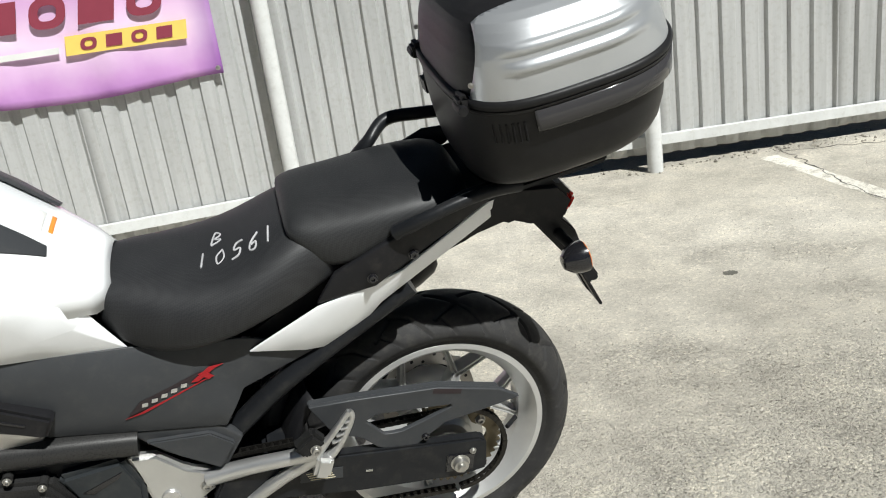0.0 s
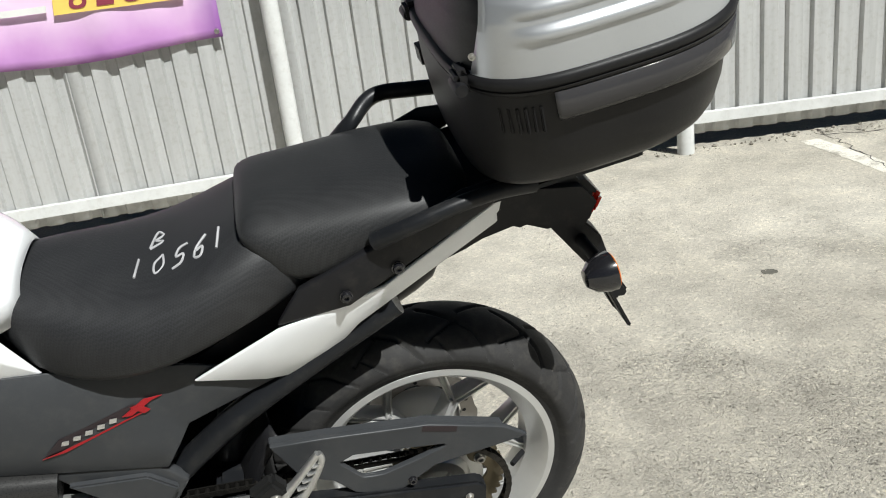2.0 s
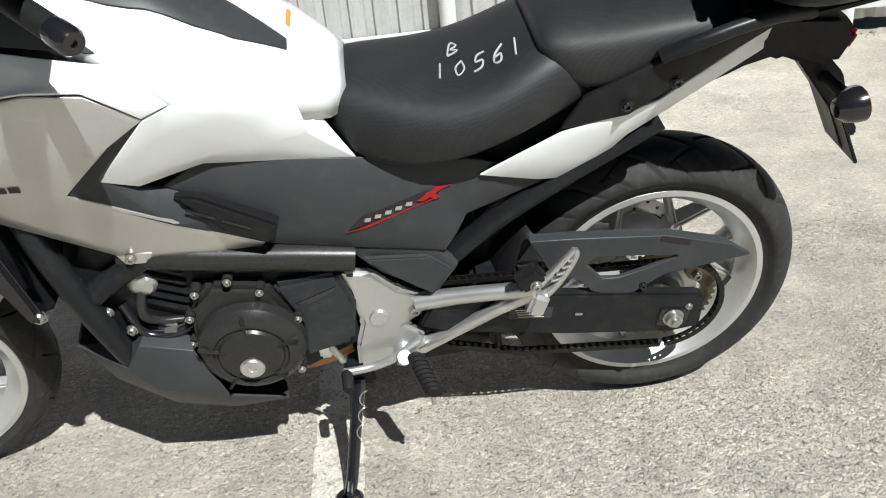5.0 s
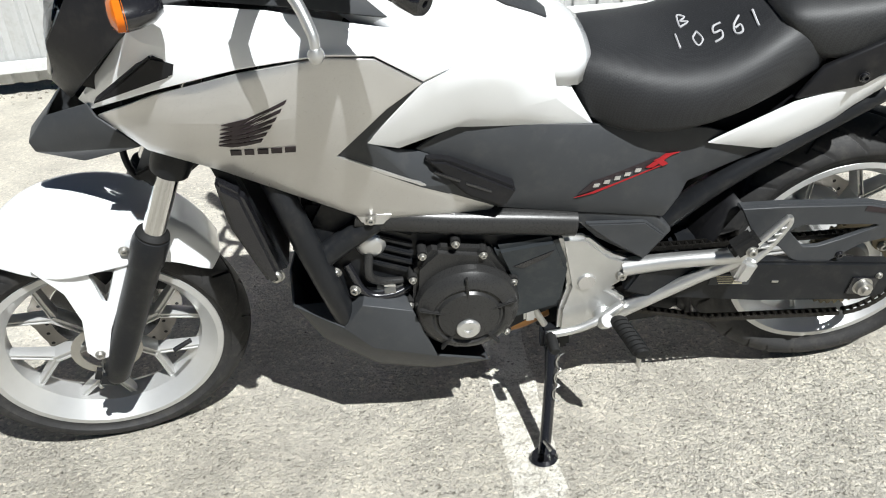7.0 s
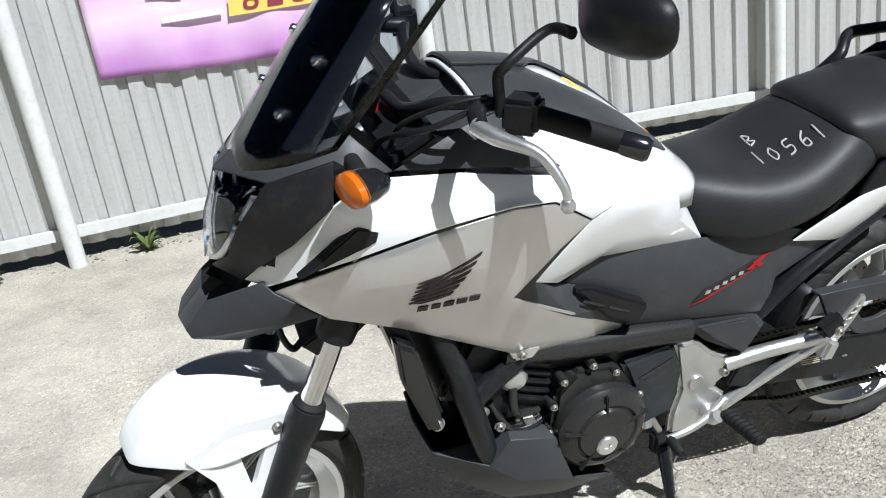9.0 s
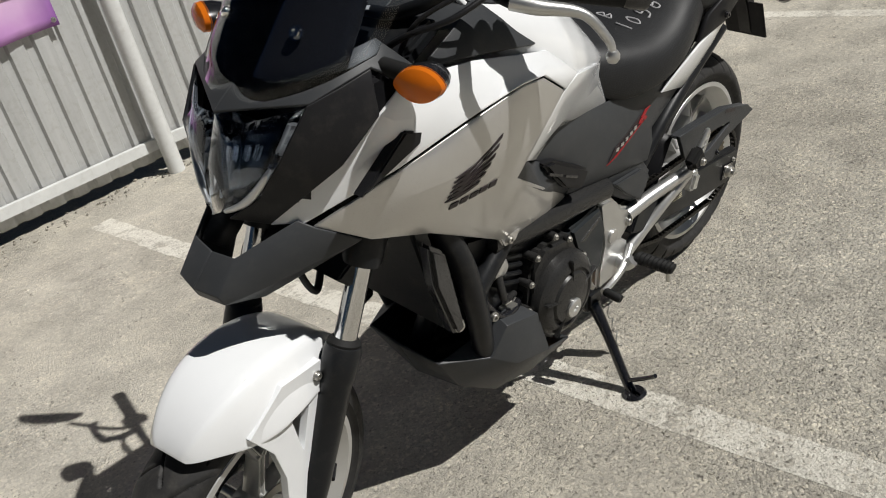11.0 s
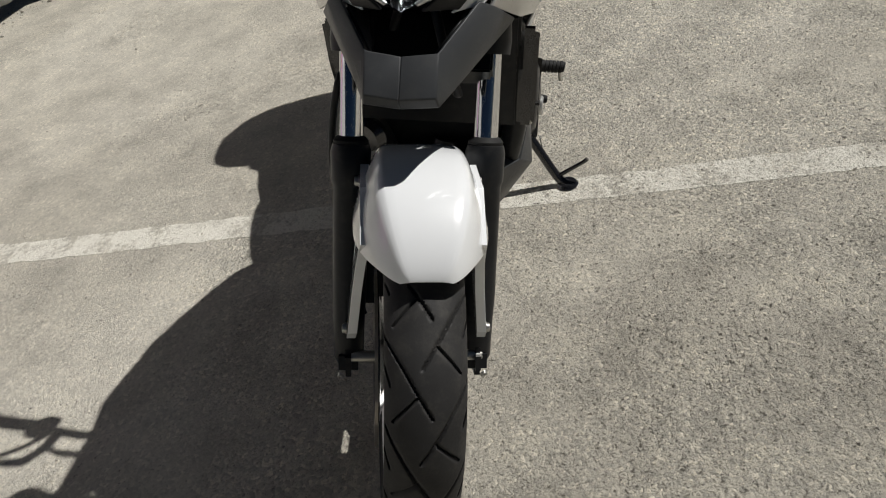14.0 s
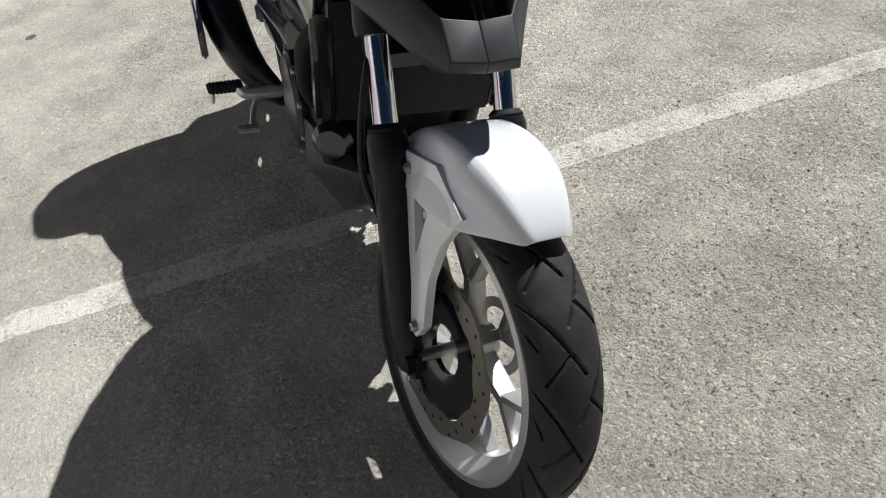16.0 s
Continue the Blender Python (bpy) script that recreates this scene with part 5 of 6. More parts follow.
    lathe("horn", [(0, 0.02), (0.03, 0.018), (0.04, 0.0), (0.03, -0.02), (0, -0.02)], (-1.12, .13, .46), (-1, 0.4, 0), "gloss_black", bike, n=28)
    # belly pan
    for s in (-1, 1):
        cage("belly_pan", [(-1.15, s * .085, .395), (-1.05, s * .14, .372), (-1.01, s * .15, .437), (-.915, s * .155, .412), (-.878, s * .158, .285), (-.772, s * .135, .232), (-.885, s * .11, .2), (-1.0, s * .10, .222), (-1.1, s * .09, .30), (-1.0, s * .165, .335), (-1.16, 0, .40), (-1.12, 0, .30), (-1.01, 0, .215), (-.88, 0, .195), (-.80, 0, .215), (-1.0, s * .105, .445), (-.93, s * .105, .425), (-1.06, s * .09, .40)],
             [(0, 1, 9, 8), (1, 2, 3, 9), (9, 3, 4), (9, 4, 6, 7), (4, 5, 6), (8, 9, 7), (10, 0, 8, 11), (11, 8, 7, 12), (12, 7, 6, 13), (13, 6, 5, 14), (2, 15, 16, 3), (1, 17, 15, 2), (0, 17, 1)], "grey_plastic", bike, "dark plastic belly pan", thick=0.006, bevel=0.003, levels=0, mirror=False, out=s)


    # right-hand covers
    lathe("clutch_housing", [(0.115, 0.0), (0.115, 0.02), (0.105, 0.03), (0.06, 0.036), (0.02, 0.038), (0, 0.038)], (-.80, .138, .40), (0, 1, 0), "bronze", bike, "dark round clutch housing", n=48, angle=25)
    for k in range(9):
        a = 2 * math.pi * k / 9
        bolt("engine_bolt", (-.80 + 0.112 * math.cos(a), .158, .40 + 0.112 * math.sin(a)), (0, 1, 0), 0.0085, "steel", bike)
    prism("cylinder_block", [(-1.13, .52), (-1.09, .65), (-.98, .62), (-1.0, .48)], -0.09, 0.15, "frame_black", bike, bevel=0.01)
    tube("radiator_hose", [(-1.17, .12, .72), (-1.12, .16, .66), (-1.06, .16, .56), (-1.02, .14, .50)], 0.018, "grip", bike)


engine()


def chassis():
    for s in (-1, 1):
        p = prism("frame_plate", [(-.63, .52), (-.575, .51), (-.53, .462), (-.485, .438), (-.485, .395), (-.525, .37), (-.485, .335), (-.488, .285), (-.54, .268), (-.628, .268), (-.625, .33), (-.608, .39)], s * 0.092, s * 0.116, "alloy", bike, "bare cast alloy pivot plate", bevel=0.008)
        lathe("pivot_cap", [(0, 0.006), (0.017, 0.006), (0.0185, 0.004), (0.0185, 0), (0, 0)], (-.573, s * .116, .402), (0, s, 0), "silver_paint", p, n=28)
        bolt("plate_bolt", (-.504, s * .117, .408), (0, s, 0), 0.0105, "steel", p)
        h = tube("step_bracket", [(-.50, s * .108, .42), (-.42, s * .122, .435), (-.34, s * .14, .448), (-.285, s * .15, .455)], [0.019, 0.0165, 0.0155, 0.017], "alloy", bike, "cast alloy passenger step bracket")
        tube("step_bracket_brace", [(-.50, s * .108, .305), (-.42, s * .122, .355), (-.35, s * .138, .405), (-.285, s * .15, .445)], [0.018, 0.0145, 0.0135, 0.016], "alloy", h)
        tube("hanger_arm", [(-.29, s * .15, .45), (-.255, s * .152, .485), (-.21, s * .155, .54)], [0.014, 0.007, 0.006], "alloy", h)
        tube("hanger_arm", [(-.28, s * .15, .425), (-.24, s * .152, .46), (-.208, s * .155, .52), (-.21, s * .155, .54)], [0.014, 0.007, 0.006, 0.006], "alloy", h)
        for k in range(4):
            x, z = -.245 + 0.01 * k, .475 + 0.014 * k
            box("step_rib", (x, s * .155, z), (0.016, 0.01, 0.004), "alloy", h, bevel=0.001, turn=(0, -10, 0))
        box("hanger_clevis", (-.278, s * .158, .425), (0.034, 0.03, 0.05), "alloy", h, bevel=0.007, turn=(0, 20, 0))
        box("folded_step", (-.295, s * .17, .50), (0.055, 0.03, 0.04), "grip", h, "folded black passenger footpeg", bevel=0.008, turn=(0, -35, 0))
        bolt("step_bolt", (-.285, s * .187, .492), (0, s, 0), 0.009, "steel", h)
        # rider's footpeg
        e = 0.1 if s > 0 else 0.0
        tube("peg_mount", [(-.535, s * .11, .31), (-.54, s * .14 + e, .31), (-.535, s * .155 + e, .325)], [0.02, 0.016, 0.014], "alloy", p)
        d = Vector((0.024, s * 0.075, -0.014)).normalized()
        ridges = [(0, 0), (0.013, 0)] + [(r, 0.006 + 0.0105 * k + h) for k in range(8) for r, h in ((0.0175, 0), (0.0175, 0.007), (0.0145, 0.008), (0.0145, 0.0098))] + [(0.014, 0.094), (0, 0.096)]
        peg = lathe("footpeg", ridges, (-.515, s * .15 + e, .322), d, "grip", p, "ribbed black rubber footpeg", n=20, angle=25)
        tube("peg_feeler", [(-.492, s * .225 + e, .302), (-.49, s * .23 + e, .268)], 0.005, "steel", p)
    tube("brake_pedal", [(-.50, .20, .30), (-.58, .235, .285), (-.66, .25, .275)], [0.011, 0.008, 0.008], "alloy", bike, "alloy brake pedal")
    box("pedal_pad", (-.675, .262, .278), (0.03, 0.05, 0.012), "steel", bike, bevel=0.003)
    # gear lever
    tube("gear_lever", [(-.50, -.125, .335), (-.55, -.14, .315), (-.60, -.145, .30), (-.655, -.15, .30)], [0.011, 0.009, 0.008, 0.008], "alloy", bike, "alloy gear lever")
    lathe("lever_rubber", [(0, 0.045), (0.009, 0.045), (0.011, 0.04), (0.011, 0.005), (0.008, 0), (0, 0)], (-.65, -.15, .30), (0.05, -1, -0.1), "grip", bike, n=18)
    tube("gear_rod", [(-.655, -.12, .30), (-.67, -.115, .33), (-.68, -.11, .36)], 0.007, "steel", bike)
    box("gear_arm", (-.685, -.118, .345), (0.025, 0.012, 0.06), "alloy", bike, bevel=0.005)
    # side stand
    st = tube("side_stand", [(-.635, -.11, .235), (-.65, -.165, .17), (-.672, -.235, .08), (-.682, -.262, .062)], [0.017, 0.0125, 0.0125, 0.012], "gloss_black", bike, "black tubular side stand")
    lathe("stand_foot", [(0, -0.004), (0.026, -0.004), (0.03, 0.0), (0.024, 0.007), (0, 0.008)], (-.682, -.266, .061), (0, math.sin(radians(12)), math.cos(radians(12))), "gloss_black", st, n=18)
    tube("stand_tang", [(-.675, -.245, .085), (-.672, -.30, .125), (-.672, -.312, .137)], 0.0055, "gloss_black", st)
    vs = [Vector((-.625 - 0.022 * t / 9 + 0.007 * math.cos(t * 2.2), -.145 - 0.055 * t / 9, .235 - 0.09 * t / 9 + 0.007 * math.sin(t * 2.2))) for t in (9 * k / 60 for k in range(61))]
    tube("stand_spring", vs, 0.0016, "steel", st, n=6, smooth_path=False)
    box("stand_bracket", (-.63, -.10, .245), (0.06, 0.03, 0.06), "frame_black", bike, bevel=0.008)
    # swingarm
    for s in (-1, 1):
        a = prism("swingarm", [(-.46, .44), (-.39, .432), (.05, .362), (.062, .35), (.058, .275), (-.0, .268), (-.21, .298), (-.44, .345), (-.50, .37)], s * 0.098, s * 0.126, "frame_black", bike, "black box-section swingarm", bevel=0.005)
        lathe("axle_nut", [(0, 0.022), (0.008, 0.022), (0.0085, 0.014), (0.0155, 0.014), (0.0165, 0.011), (0.0165, 0.002), (0.021, 0.002), (0.021, 0), (0, 0)], (0, s * .128, .312), (0, s, 0), "steel", a, n=6 if s > 0 else 24, angle=20)
        box("axle_plate", (0.0, s * .1275, .312), (0.06, 0.004, 0.045), "gloss_black", a, bevel=0.0015, turn=(0, 10, 0))
        bolt("swingarm_bolt", (.03, s * .128, .335), (0, s, 0), 0.006, "steel", a)
    box("swingarm_bridge", (-.36, 0, .40), (0.06, 0.2, 0.07), "frame_black", bike, bevel=0.012)
    tube("shock_absorber", [(-.38, 0, .36), (-.30, 0, .62)], 0.035, "frame_black", bike, n=20)
    box("swingarm_label", (-.285, -.1275, .372), (0.085, 0.0015, 0.028), "grey_plastic", bike, bevel=0, turn=(0, 8, 0))
    for k in range(4):
        box("label_line", (-.29 + 0.002 * k, -.1287, .381 - 0.006 * k), (0.05, 0.0006, 0.0018), "paper", bike, bevel=0, turn=(0, 8, 0))
    box("blue_label", (-.405, -.108, .395), (0.05, 0.003, 0.012), "blue_print", bike, bevel=0.0005, turn=(0, 12, 0))
    box("frame_slot", (-.19, -.1275, .352), (0.014, 0.002, 0.004), "steel", bike, bevel=0, turn=(0, 8, 0))
    # chain guard: a frame of bars round an opening
    ring = [((-.284, .539), (-.18, .473)), ((-.199, .533), (-.156, .484)), ((-.027, .514), (-.08, .475)), ((.102, .473), (-.006, .465)), ((.141, .443), (-.003, .461)), ((.103, .437), (-.006, .457)),
            ((-.02, .421), (-.06, .44)), ((-.083, .382), (-.111, .426)), ((-.124, .382), (-.128, .4265)), ((-.163, .399), (-.146, .429)), ((-.195, .436), (-.165, .452)), ((-.246, .46), (-.178, .468))]
    bm = bmesh.new()
    near, far = ([(bm.verts.new((o[0], y, o[1])), bm.verts.new((q[0], y, q[1]))) for o, q in ring] for y in (-.119, -.108))
    for a in range(len(ring)):
        b = (a + 1) % len(ring)
        bm.faces.new((near[a][0], near[a][1], near[b][1], near[b][0]))
        bm.faces.new((far[a][0], far[b][0], far[b][1], far[a][1]))
        bm.faces.new((near[a][0], near[b][0], far[b][0], far[a][0]))
        bm.faces.new((near[a][1], far[a][1], far[b][1], near[b][1]))
    g = modify(from_bm("chain_guard", bm, "grey_plastic", bike, "dark grey plastic chain guard with a long opening"), 0, 0.002)
    prism("guard_top", [(-.284, .537), (-.199, .531), (-.027, .512), (.1, .472), (.1, .466), (-.03, .505), (-.2, .524), (-.284, .53)], -0.112, -0.092, "grey_plastic", g, bevel=0.002)
    box("guard_label", (-.01, -.1195, .501), (0.06, 0.001, 0.011), "ink", g, bevel=0, turn=(0, 16, 0))
    bolt("guard_bolt", (-.065, -.12, .398), (0, -1, 0), 0.007, "gloss_black", g)
    # mudguard behind the engine, tail, number plate arm
    rows = []
    for a in range(140, 200, 10):
        ca, sa = math.cos(radians(a)), math.sin(radians(a))
        rows.append([Vector((REAR[0] + ca * r, y, REAR[2] + sa * r)) for y, r in ((-.09, .33), (-.08, .35), (0, .362), (.08, .35), (.09, .33))])
    vs = [v for r in rows for v in r]
    modify(part("inner_fender", vs, [(i * 5 + j, (i + 1) * 5 + j, (i + 1) * 5 + j + 1, i * 5 + j + 1) for i in range(len(rows) - 1) for j in range(4)], "black_plastic", bike), 0.004, 0, 1)
    prism("under_tail", [(-.42, .68), (-.2, .80), (.1, .90), (.17, .90), (.19, .86), (.08, .80), (-.15, .72), (-.36, .60)], -0.075, 0.075, "black_plastic", bike, bevel=0.01)
    prism("tail_unit", [(.06, .80), (.166, .885), (.27, .872), (.303, .832), (.278, .78), (.222, .782), (.167, .806), (.08, .785)], -0.055, 0.055, "black_plastic", bike, "black plastic tail unit", bevel=0.012)
    prism("tail_light", [(.29, .845), (.306, .832), (.294, .806), (.28, .80)], -0.05, 0.05, "red_lens", bike, bevel=0.006)
    pl = prism("plate_holder", [(.222, .775), (.285, .77), (.318, .735), (.345, .655), (.372, .61), (.366, .598), (.35, .60), (.356, .568), (.346, .575), (.305, .665)], -0.018, 0.018, "black_plastic", bike, "black plate holder arm", bevel=0.004)
    prism("plate_frame", [(.30, .68), (.306, .683), (.362, .565), (.356, .562)], -0.05, 0.05, "black_plastic", pl, bevel=0.002)
    for s in (-1, 1):
        tube("indicator_stem", [(.28, s * .02, .735), (.285, s * .075, .735)], 0.011, "grip", bike)
        c = Vector((.283, s * .105, .738))
        d = Vector((0.985, s * -0.06, 0.12)).normalized()
        ind = lathe("indicator", [(0, 0.04), (0.014, 0.038), (0.026, 0.024), (0.031, 0.004), (0.031, -0.008), (0, -0.008)], c, -d, "gloss_black", bike, "black rear indicator with amber lens", n=24)
        lathe("indicator_lens", [(0.031, 0.006), (0.029, 0.010), (0.018, 0.014), (0, 0.015)], c, d, "amber", ind, "amber lens", n=24)
        lathe("bulb_reflector", [(0, 0.0075), (0.028, 0.0075)], c, d, "orange_print", ind, n=16)
    prism("exhaust_chamber", [(-.66, .30), (-.60, .33), (-.44, .35), (-.34, .33), (-.33, .26), (-.40, .215), (-.60, .205), (-.67, .235)], -0.07, 0.13, "frame_black", bike, "black exhaust collector box", bevel=0.014)
    prism("shock_linkage", [(-.42, .36), (-.33, .37), (-.27, .30), (-.33, .245), (-.42, .25)], -0.05, 0.06, "frame_black", bike, bevel=0.01)
    # silencer on the right
    ms = [(-.56, .14, .28, .03), (-.47, .22, .33, .05), (-.38, .255, .40, .07), (-.15, .275, .49, .078), (.04, .285, .565, .072), (.08, .285, .58, .055)]
    rings = []
    for x, y, z, r in ms:
        rings.append([Vector((x - 0.35 * r * math.sin(a), y + 0.8 * r * math.cos(a), z + r * 1.05 * math.sin(a))) for a in (2 * math.pi * k / 24 for k in range(24))])
    mu = loft("silencer", rings, "frame_black", bike, "black silencer with a steel heat shield", levels=1)
    prism("heat_shield", [(-.43, .43), (-.30, .50), (-.15, .56), (.02, .62), (.05, .56), (-.13, .43), (-.36, .335), (-.42, .36)], 0.318, 0.336, "silencer_steel", mu, "satin steel heat shield", bevel=0.006)


chassis()


def chain():
    """Two runs and the turn round the sprocket, link by link."""
    link = bmesh.new()
    for y in (-0.0065, 0.0065):
        ring = []
        for k in range(12):
            a = 2 * math.pi * k / 12
            ring.append((0.0062 * math.cos(a) + (0.008 if math.cos(a) > 0 else -0.008), 0.0062 * math.sin(a) * (0.75 if abs(math.cos(a)) < 0.3 else 1)))
        lo = [link.verts.new((x, y - 0.0012, z)) for x, z in ring]
        hi = [link.verts.new((x, y + 0.0012, z)) for x, z in ring]
        link.faces.new(lo)
        link.faces.new(hi[::-1])
        for k in range(12):
            link.faces.new((lo[k], hi[k], hi[(k + 1) % 12], lo[(k + 1) % 12]))
    for x in (-0.008, 0.008):
        r0 = [link.verts.new((x + 0.004 * math.cos(a), -0.0085, 0.004 * math.sin(a))) for a in (2 * math.pi * k / 8 for k in range(8))]
        r1 = [link.verts.new((x + 0.004 * math.cos(a), 0.0085, 0.004 * math.sin(a))) for a in (2 * math.pi * k / 8 for k in range(8))]
        link.faces.new(r0)
        link.faces.new(r1[::-1])
        for k in range(8):
            link.faces.new((r0[k], r1[k], r1[(k + 1) % 8], r0[(k + 1) % 8]))
    first = from_bm("chain_link", link, "chain")
    data = first.data
    bpy.data.objects.remove(first)
    pin = tube("drive_chain", [(-.60, -.0905, .44), (-.60, -.0905, .335)], 0.012, "frame_black", bike, "oily roller chain")
    pts = []

    def run(a, b):
        n = max(1, round(math.dist(a, b) / 0.0159))
        for i in range(n):
            pts.append((a[0] + (b[0] - a[0]) * i / n, a[1] + (b[1] - a[1]) * i / n, math.atan2(b[1] - a[1], b[0] - a[0])))
    run((-.60, .455), (-.01, .424))
    for k in range(22):
        a = math.pi / 2 - math.pi * k / 22
        pts.append((0.110 * math.cos(a), .314 + 0.110 * math.sin(a), a - math.pi / 2))
    run((-.02, .205), (-.30, .232))
    run((-.30, .232), (-.60, .33))
    for x, z, a in pts:
        o = new("chain_link", data)
        o.parent = pin
        o.matrix_local = Matrix.Translation((x, -0.0905, z)) @ Matrix.Rotation(-a, 4, "Y")


chain()


# ---- emblems and lettering blocks on the panels ----
def emblem():
    cowls_, panels_ = ([o for o in bike.children if o.name.split(".")[0] == n] for n in ("side_cowl", "side_panel"))
    bpy.context.view_layer.update()

    def decal(name, pts, mat, ob, s, lift=0.0012):
        """A thin printed shape laid on a panel."""
        vs, n = [], len(pts)
        for x, z in pts:
            vs.append((x, surface_y(ob, x, z, s) + s * lift, z))
        o = part(name, vs, [tuple(range(n)) if s < 0 else tuple(range(n))[::-1]], mat, ob, smooth=False)
        return modify(o, 0.0016, offset=0.0)

    def slab(x, z, w, h, lean=0.0):
        return [(x - w / 2 - lean * h / 2, z - h / 2), (x + w / 2 - lean * h / 2, z - h / 2), (x + w / 2 + lean * h / 2, z + h / 2), (x - w / 2 + lean * h / 2, z + h / 2)]
    for s in (-1, 1):
        co = next(o for o in cowls_ if o.data.vertices[3].co.y * s > 0)
        sp = next(o for o in panels_ if o.data.vertices[3].co.y * s > 0)
        for k in range(6):
            # feathers of the wing, long at the top
            t = k / 5
            x0, z0 = -1.186 + 0.003 * k, .832 + 0.0088 * k
            x1, z1 = -1.118 + 0.0098 * k, .84 + 0.0138 * k
            decal("wing_emblem", [(x0, z0), (x0 + 0.022, z0 - 0.003), (x0 + 0.045, z0 + 0.001 + 0.004 * t), (x1, z1 - 0.001), (x1 + 0.004, z1 + 0.0055), (x0 + 0.04, z0 + 0.0066 + 0.004 * t), (x0 + 0.012, z0 + 0.0042)], "ink", co, s)
        for k, w in enumerate((0.017, 0.015, 0.017, 0.017, 0.017)):
            decal("name_block", slab(-1.163 + 0.0215 * k, .815 + 0.0008 * k, w, 0.0115, 0.15), "ink", co, s)
        decal("model_badge", [(-.60, .612), (-.574, .638), (-.46, .672), (-.44, .663), (-.575, .620)], "ink", sp, s, 0.0016)
        decal("model_badge", [(-.606, .607), (-.578, .615), (-.452, .6555), (-.45, .6545), (-.57, .6136)], "red", sp, s, 0.0022)
        for k in range(5):
            decal("badge_block", slab(-.566 + 0.0185 * k, .6305 + 0.0056 * k, 0.0105, 0.007, 0.35), "silver_paint", sp, s, 0.0026)
        decal("badge_cross", [(-.478, .656), (-.465, .654), (-.432, .673), (-.416, .677), (-.443, .677)], "red", sp, s, 0.0024)
        decal("badge_cross", [(-.464, .668), (-.452, .671), (-.437, .658), (-.447, .654)], "red", sp, s, 0.003)


emblem()


# ---- centre plane and steering ----


def centre(z):
    """How far the centre plane lies to the right at a height: the machine stands two degrees more upright than its left skin's frame."""
    return 0.005 + 0.034 * z


SHIFT = centre(0.65)
STEER_AT, STEER_AXIS = Vector((-1.35, SHIFT, 0.70)), Vector((0.49, 0, 0.87)).normalized()


def steer(deg):
    return Matrix.Translation(STEER_AT) @ Matrix.Rotation(radians(deg), 4, STEER_AXIS) @ Matrix.Translation(-STEER_AT)


def settle():
    """Sets the machine's parts about its centre plane and turns the steering a little to its left."""
    turned = ("front_wheel", "fork_leg", "front_fender", "axle", "brake_caliper", "sensor_cable")
    stiff = turned + ("rear_wheel", "triple_clamp")
    right_bar = ("handlebar", "grip", "bar_weight", "switch_box", "lever_perch", "control_lever", "lever_ball", "mirror_stalk", "mirror", "cable")
    done = set()

    def place(y, z):
        return y + centre(z) * (1 + max(-1.0, min(1.0, y / 0.1)))
    for top in bike.children:
        kind = top.name.split(".")[0]
        rigid = kind in stiff
        m = Matrix.Translation((0, 0.005, 0)) @ Matrix.Rotation(radians(-2), 4, "X")
        if kind == "rear_wheel":
            m = Matrix.Translation((0, 0.018, 0)) @ m
        if kind in turned:
            m = steer(12.0) @ m
        mid_y = sum(v.co.y for v in top.data.vertices) / len(top.data.vertices)
        if kind in right_bar and mid_y > 0.05:
            rigid, m = True, Matrix.Translation((-1.06, 0.27, 1.13)) @ Matrix.Rotation(radians(32), 4, "Z") @ Matrix.Translation((1.06, -0.19, -1.13))
        for o in (top, *top.children_recursive):
            own = o.matrix_basis != Matrix.Identity(4)
            if own:
                if rigid:
                    o.matrix_basis = m @ o.matrix_basis
                else:
                    o.location.y = place(o.location.y, o.location.z)
            elif o.data.name not in done:
                done.add(o.data.name)
                if rigid:
                    o.data.transform(m)
                else:
                    for v in o.data.vertices:
                        v.co.y = place(v.co.y, v.co.z)


settle()


